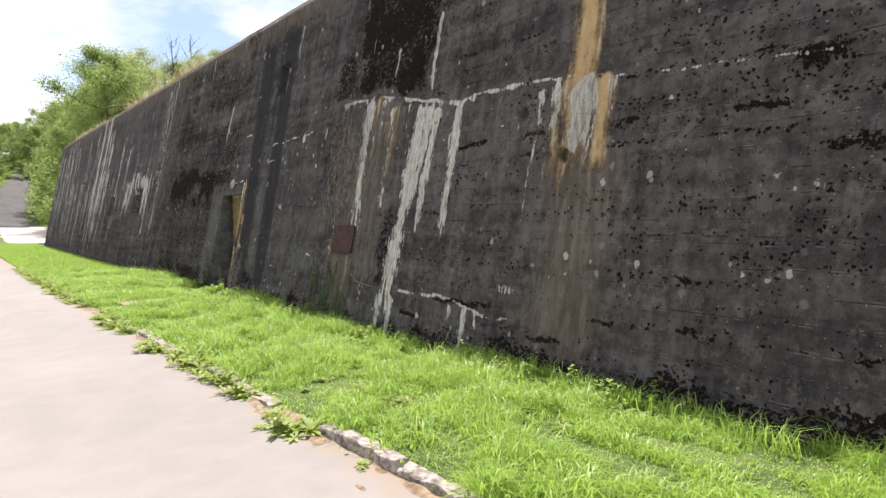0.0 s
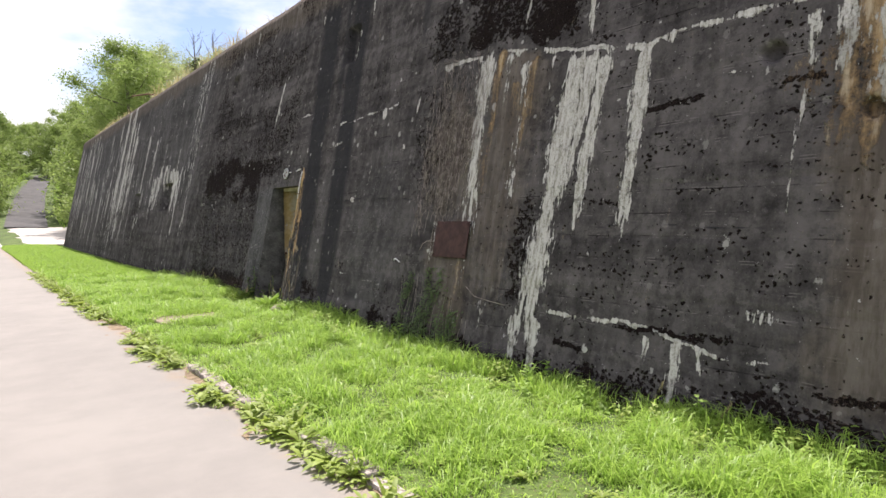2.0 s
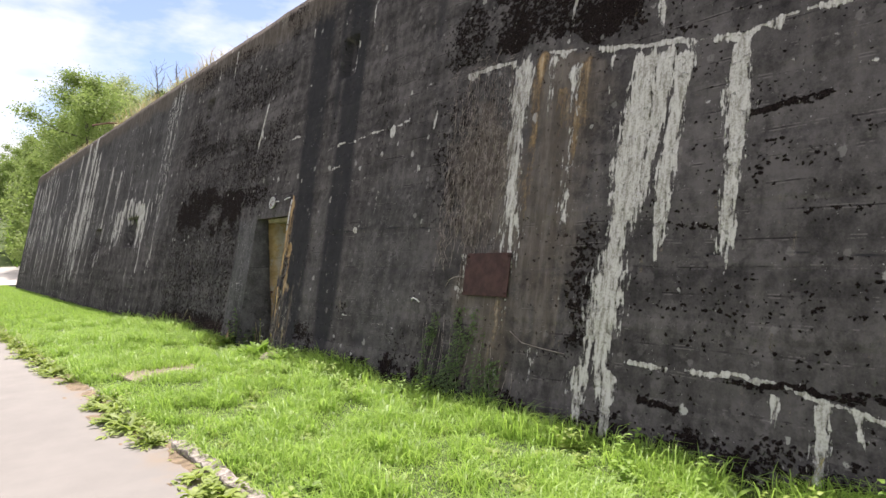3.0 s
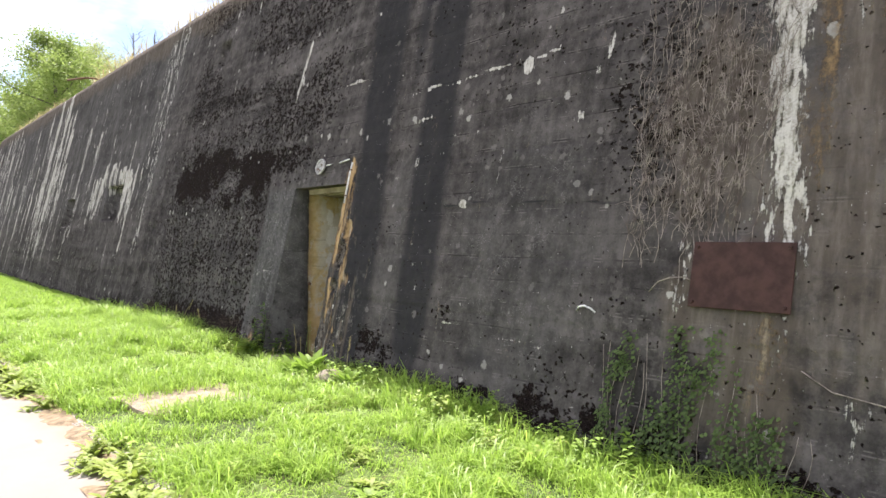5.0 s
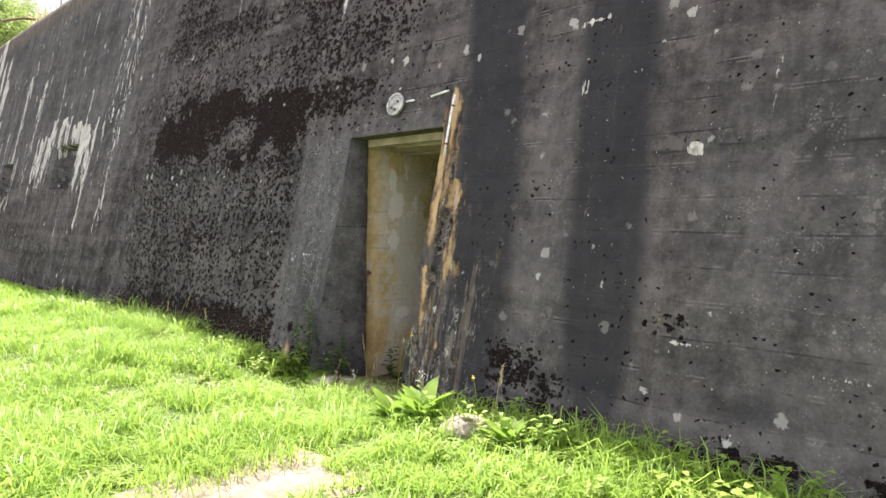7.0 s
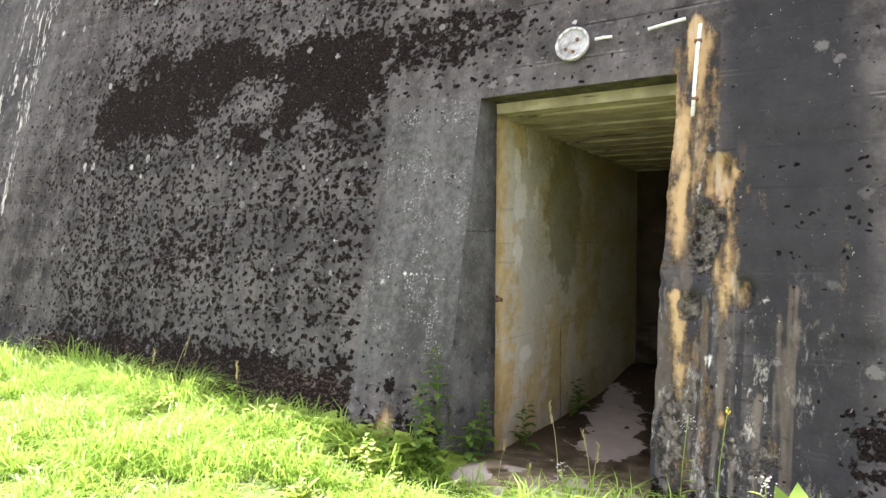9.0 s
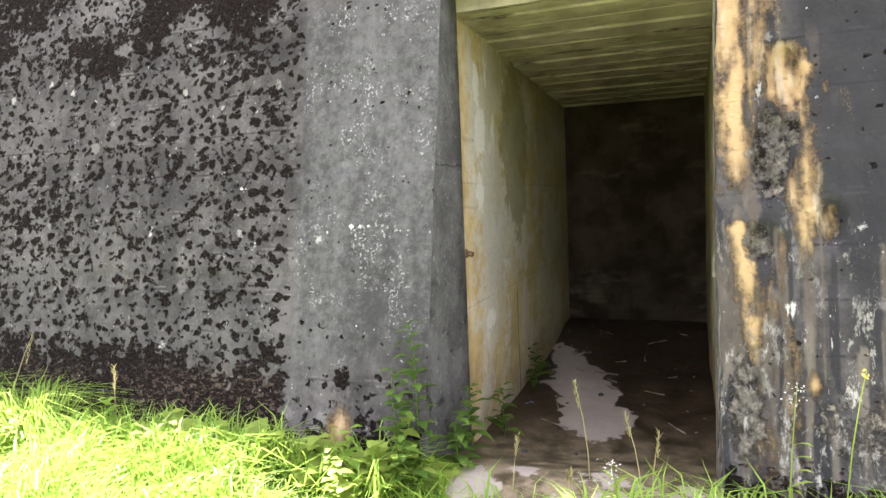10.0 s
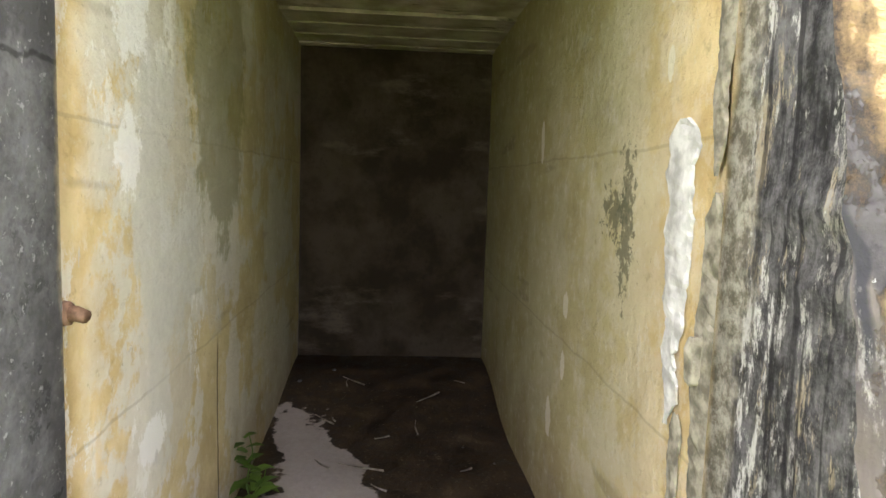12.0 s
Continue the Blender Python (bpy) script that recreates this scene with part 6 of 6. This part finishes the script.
ivy(9.22, 0.0, 0.72, 0.92, 2700, "dark green ivy climbing the wall below the rusty plate")
ivy(9.76, 0.0, 0.30, 0.86, 1200, "narrow dark green ivy column on the wall")
ivy(8.75, 0.0, 0.40, 0.45, 800, "low dark green ivy at the foot of the wall")

# iron rod over the roof edge
rod = thing("roof_rod", "dark iron rod sticking out over the bunker roof edge", "rod", Matrix.Translation((EX + 0.4, 28.2, TOP + 0.0)))
part("bar", mesh_of("bar", *tube([(0.3, 0, -0.05), (0.0, 0, 0.16), (-0.5, 0.6, 0.24), (-0.8, 1.5, 0.28)], 0.035, 0.03, 8), M_IRON, True), rod)


# ---- slab, stones, litter ----
slab = box_bm(-0.48, 0.48, -0.42, 0.42, -0.10, 0.0, 0.02, 2)
bmesh.ops.subdivide_edges(slab, edges=[e for e in slab.edges if e.calc_length() > 0.3], cuts=8, use_grid_fill=True)
for v in slab.verts:
    q = noise.noise_vector(Vector((v.co.x * 4, v.co.y * 4, 1.0)))
    v.co += Vector((q.x * 0.035, q.y * 0.035, q.z * 0.012))
ob = part("concrete_slab", (slab, M_SLAB), None, m=pose(3.03, 12.82, float(ground_z(3.03, 12.82)) + 0.020, 0, 0, 6))
tagged(ob, "pale worn concrete slab sunk in the grass", "slab")


def stone(x, y, s, flat, label, material=M_STONE):
    bm = bmesh.new()
    bmesh.ops.create_icosphere(bm, subdivisions=3, radius=1.0)
    for v in bm.verts:
        f = 1 + 0.35 * noise.noise(v.co * 1.3 + Vector((x * 7, y * 5, 0))) + 0.08 * noise.noise(v.co * 5)
        v.co = Vector((v.co.x * s * f, v.co.y * s * 0.8 * f, v.co.z * s * flat * f))
    z = float(ground_z(x, y)) if x < 4.8 else float(floor_z(np.array(x), np.array(y)))
    ob = part("stone", (bm, material), None, m=pose(x, y, z + s * flat * 0.3, 0, 0, rng.uniform(0, 360)))
    tagged(ob, label, "stone", "loose stones")


stone(4.38, 12.74, 0.19, 0.5, "pale flat stone in the grass by the wall")
stone(4.44, 12.48, 0.07, 0.5, "small pale stone in the grass by the wall")
for k in range(18):
    stone(rng.uniform(5.2, 8.2), rng.choice((rng.uniform(13.76, 14.0), rng.uniform(14.7, 14.86), rng.uniform(13.8, 14.8))), rng.uniform(0.006, 0.02), 0.6, "small grey rubble stone on the muddy floor", M_BODY)
for k in range(18):
    x, y = rng.uniform(5.9, 8.2), rng.uniform(13.85, 14.7)
    a, ln = rng.uniform(0, 3.14), rng.uniform(0.06, 0.22)
    z = max(float(floor_z(np.array(x + q * math.cos(a) * ln), np.array(y + q * math.sin(a) * ln))) for q in (-0.5, 0, 0.5))
    ob = thing("stick", "pale dry stick lying on the muddy floor", "stick", pose(x, y, z + 0.004, 0, 0, math.degrees(a)), "sticks on the passage floor")
    part("wood", mesh_of("wood", *tube([(-ln / 2, 0, 0), (0, 0.008, 0.002), (ln / 2, 0, 0)], 0.005, 0.0025, 5), M_STICK), ob)


# ---- trees ----
def tree_meshes(seed, height, radius, leaf, count, material, low=0.2):
    """Trunk with limbs, and a crown of leaf clumps with gaps."""
    g = random.Random(seed)
    wood, leaves = [], []
    bend = Vector((g.uniform(-0.6, 0.6), g.uniform(-0.6, 0.6), 0))
    spine = [Vector((0, 0, height * t)) + bend * t * t for t in (0, 0.15, 0.35, 0.55, 0.75, 0.95)]
    wood.append(tube(spine, height * 0.016, height * 0.003, 8))
    ends = []
    for k in range(26):
        t = low + (0.95 - low) * (k / 25)
        o = Vector((0, 0, height * t)) + bend * t * t
        az = 2.4 * k + g.uniform(-0.5, 0.5)
        reach = radius * math.sin(math.pi * (0.22 + 0.70 * (t - low) / (1 - low))) * g.uniform(0.65, 1.15)
        e = o + Vector((math.cos(az) * reach, math.sin(az) * reach, reach * g.uniform(0.25, 0.75)))
        m = (o + e) / 2 + Vector((0, 0, -0.08 * reach))
        wood.append(tube([o, m, e], height * 0.005, 0.015, 5))
        ends += [e, m.lerp(e, 0.4), m.lerp(e, 0.75), m]
    ends.append(spine[-1])
    per = count // len(ends)
    for e in ends:
        s = radius * g.uniform(0.13, 0.30)
        for _ in range(per):
            d = Vector((g.gauss(0, 1), g.gauss(0, 1), g.gauss(0, 0.75))) * s * 0.6
            c = e + d
            a, b = Vector((g.gauss(0, 1), g.gauss(0, 1), g.gauss(0, 0.5))).normalized(), Vector((g.gauss(0, 1), g.gauss(0, 1), g.gauss(0, 1)))
            b = a.cross(b).normalized()
            l, w = leaf * g.uniform(0.6, 1.3), leaf * g.uniform(0.35, 0.6)
            leaves.append(([c - a * l * 0.5, c + b * w * 0.5, c + a * l * 0.5, c - b * w * 0.5], [(0, 1, 2, 3)]))
    return mesh_of("trunk", *joined(wood), M_BARK), mesh_of("crown", *joined(leaves), material)


KINDS = [tree_meshes(11, 15, 4.2, 0.21, 34000, M_TREE, 0.08), tree_meshes(12, 17, 4.6, 0.20, 32000, M_TREE2, 0.20), tree_meshes(13, 18, 3.6, 0.20, 17000, M_TREE2, 0.25),
         tree_meshes(14, 9, 3.6, 0.24, 20000, M_TREE, 0.03), tree_meshes(15, 4.0, 2.4, 0.24, 3600, M_TREE, 0.0)]
LABELS = ["dense dark green deciduous tree beyond the bunker", "light green deciduous tree on the hillside", "tall sparse light green tree on the hillside",
          "broad low green tree beside the lane", "dense green shrub beside the lane"]


def tree(kind, x, y, s, turn):
    ob = thing(("tree", "tree", "tree", "tree", "shrub")[kind], LABELS[kind], "shrub" if kind == 4 else "tree",
               pose(x, y, float(ground_z(x, y)) - 0.1, 0, 0, turn) @ Matrix.Scale(s, 4), "shrubs by the lane" if kind == 4 else "trees beyond the bunker")
    part("trunk", KINDS[kind][0], ob)
    part("crown", KINDS[kind][1], ob)


for kind, x, y, s, turn in ((0, 11.2, 58, 0.95, 0), (1, 15.0, 64, 0.84, 40), (1, 20.0, 68, 0.86, 130), (2, 18.0, 76, 0.90, 75), (2, 24.5, 72, 0.90, 200), (1, 29.0, 70, 0.95, 260),
                            (0, 14.0, 74, 0.95, 100), (2, 34.0, 74, 1.0, 20), (1, 26.0, 84, 0.9, 310), (0, 16.5, 92, 0.9, 220), (3, 13.5, 84, 1.0, 50), (0, 12.2, 66, 0.8, 170)):
    tree(kind, x, y, s, turn)
for kind, x, y, s, turn in ((4, 7.6, 51.5, 0.75, 10), (4, 8.8, 54, 0.9, 100), (4, 9.4, 61, 1.0, 60), (4, 10.2, 67, 1.1, 200), (3, 11.8, 73, 0.8, 140), (4, 12.2, 80, 1.2, 20), (3, 14.5, 100, 0.9, 80),
                            (4, 1.8, 78, 1.0, 0), (3, 2.2, 100, 0.9, 33), (3, 5.0, 112, 1.0, 90), (0, 1.0, 112, 0.45, 10), (0, 6.2, 128, 0.5, 60), (3, 8.5, 126, 0.9, 200), (0, 12.5, 140, 0.6, 300),
                            (3, -2.5, 96, 1.0, 250), (0, -3.0, 120, 0.5, 150), (0, 17.0, 128, 0.8, 45), (3, 13.2, 122, 0.9, 145), (0, 2.5, 145, 0.45, 77), (0, 9.0, 155, 0.45, 7), (4, 8.3, 58, 1.0, 70), (4, 8.9, 64, 1.2, 130), (3, 10.4, 69, 0.85, 10), (4, 9.9, 73, 1.2, 250), (4, 11.2, 77, 1.3, 95),
                            (3, 0.0, 88, 0.9, 12), (3, 3.0, 122, 0.9, 99), (3, -1.0, 138, 0.9, 44), (3, 7.0, 165, 0.9, 5), (3, 13.0, 160, 0.9, 65), (3, 18.0, 150, 1.2, 205), (3, 1.0, 170, 0.9, 155), (4, 2.6, 70, 0.8, 305), (4, 3.4, 90, 1.2, 15)):
    tree(kind, x, y, s, turn)


# bare trees with mistletoe
def bare_tree(x, y, height, seed, balls):
    g = random.Random(seed)
    ob = thing("bare_tree", "leafless thin tree with dark mistletoe balls" if balls else "leafless thin dead tree", "tree", pose(x, y, float(ground_z(x, y)) - 0.1), "bare trees")
    wood = [tube([(0, 0, 0), (0.1, 0, height * 0.5), (0.0, 0.1, height)], 0.16, 0.03, 7)]
    for k in range(22):
        t = 0.45 + 0.53 * k / 22
        az, r = 2.4 * k, 0.16 * height * (1.15 - t)
        o = Vector((0.05, 0.05, height * t))
        e = o + Vector((math.cos(az) * r, math.sin(az) * r, r * 1.3))
        wood.append(tube([o, (o + e) / 2 - Vector((0, 0, 0.1)), e], 0.035, 0.01, 4))
        for j in range(3):
            f = e + Vector((g.gauss(0, 0.4), g.gauss(0, 0.4), g.uniform(0.2, 0.9)))
            wood.append(tube([o.lerp(e, 0.5 + 0.16 * j), f], 0.014, 0.006, 3))
    part("trunk", mesh_of("trunk", *joined(wood), M_BARK), ob)
    for k in range(balls):
        c = Vector((g.uniform(-0.9, 0.9), g.uniform(-0.9, 0.9), height * (0.74 + 0.1 * k)))
        lv = []
        for _ in range(420):
            d = Vector((g.gauss(0, 1), g.gauss(0, 1), g.gauss(0, 1))).normalized() * 0.62 * g.random() ** 0.4
            a = d.normalized()
            b = a.cross(Vector((g.gauss(0, 1), g.gauss(0, 1), 1))).normalized()
            p = c + d
            lv.append(([p - a * 0.12, p + b * 0.05, p + a * 0.12, p - b * 0.05], [(0, 1, 2, 3)]))
        part("mistletoe", mesh_of("mistletoe", *joined(lv), M_MISTLE), ob)


bare_tree(18.5, 66, 16.5, 3, 2)
bare_tree(21.2, 69, 17.0, 4, 0)
bare_tree(13.5, 62, 13.5, 6, 1)
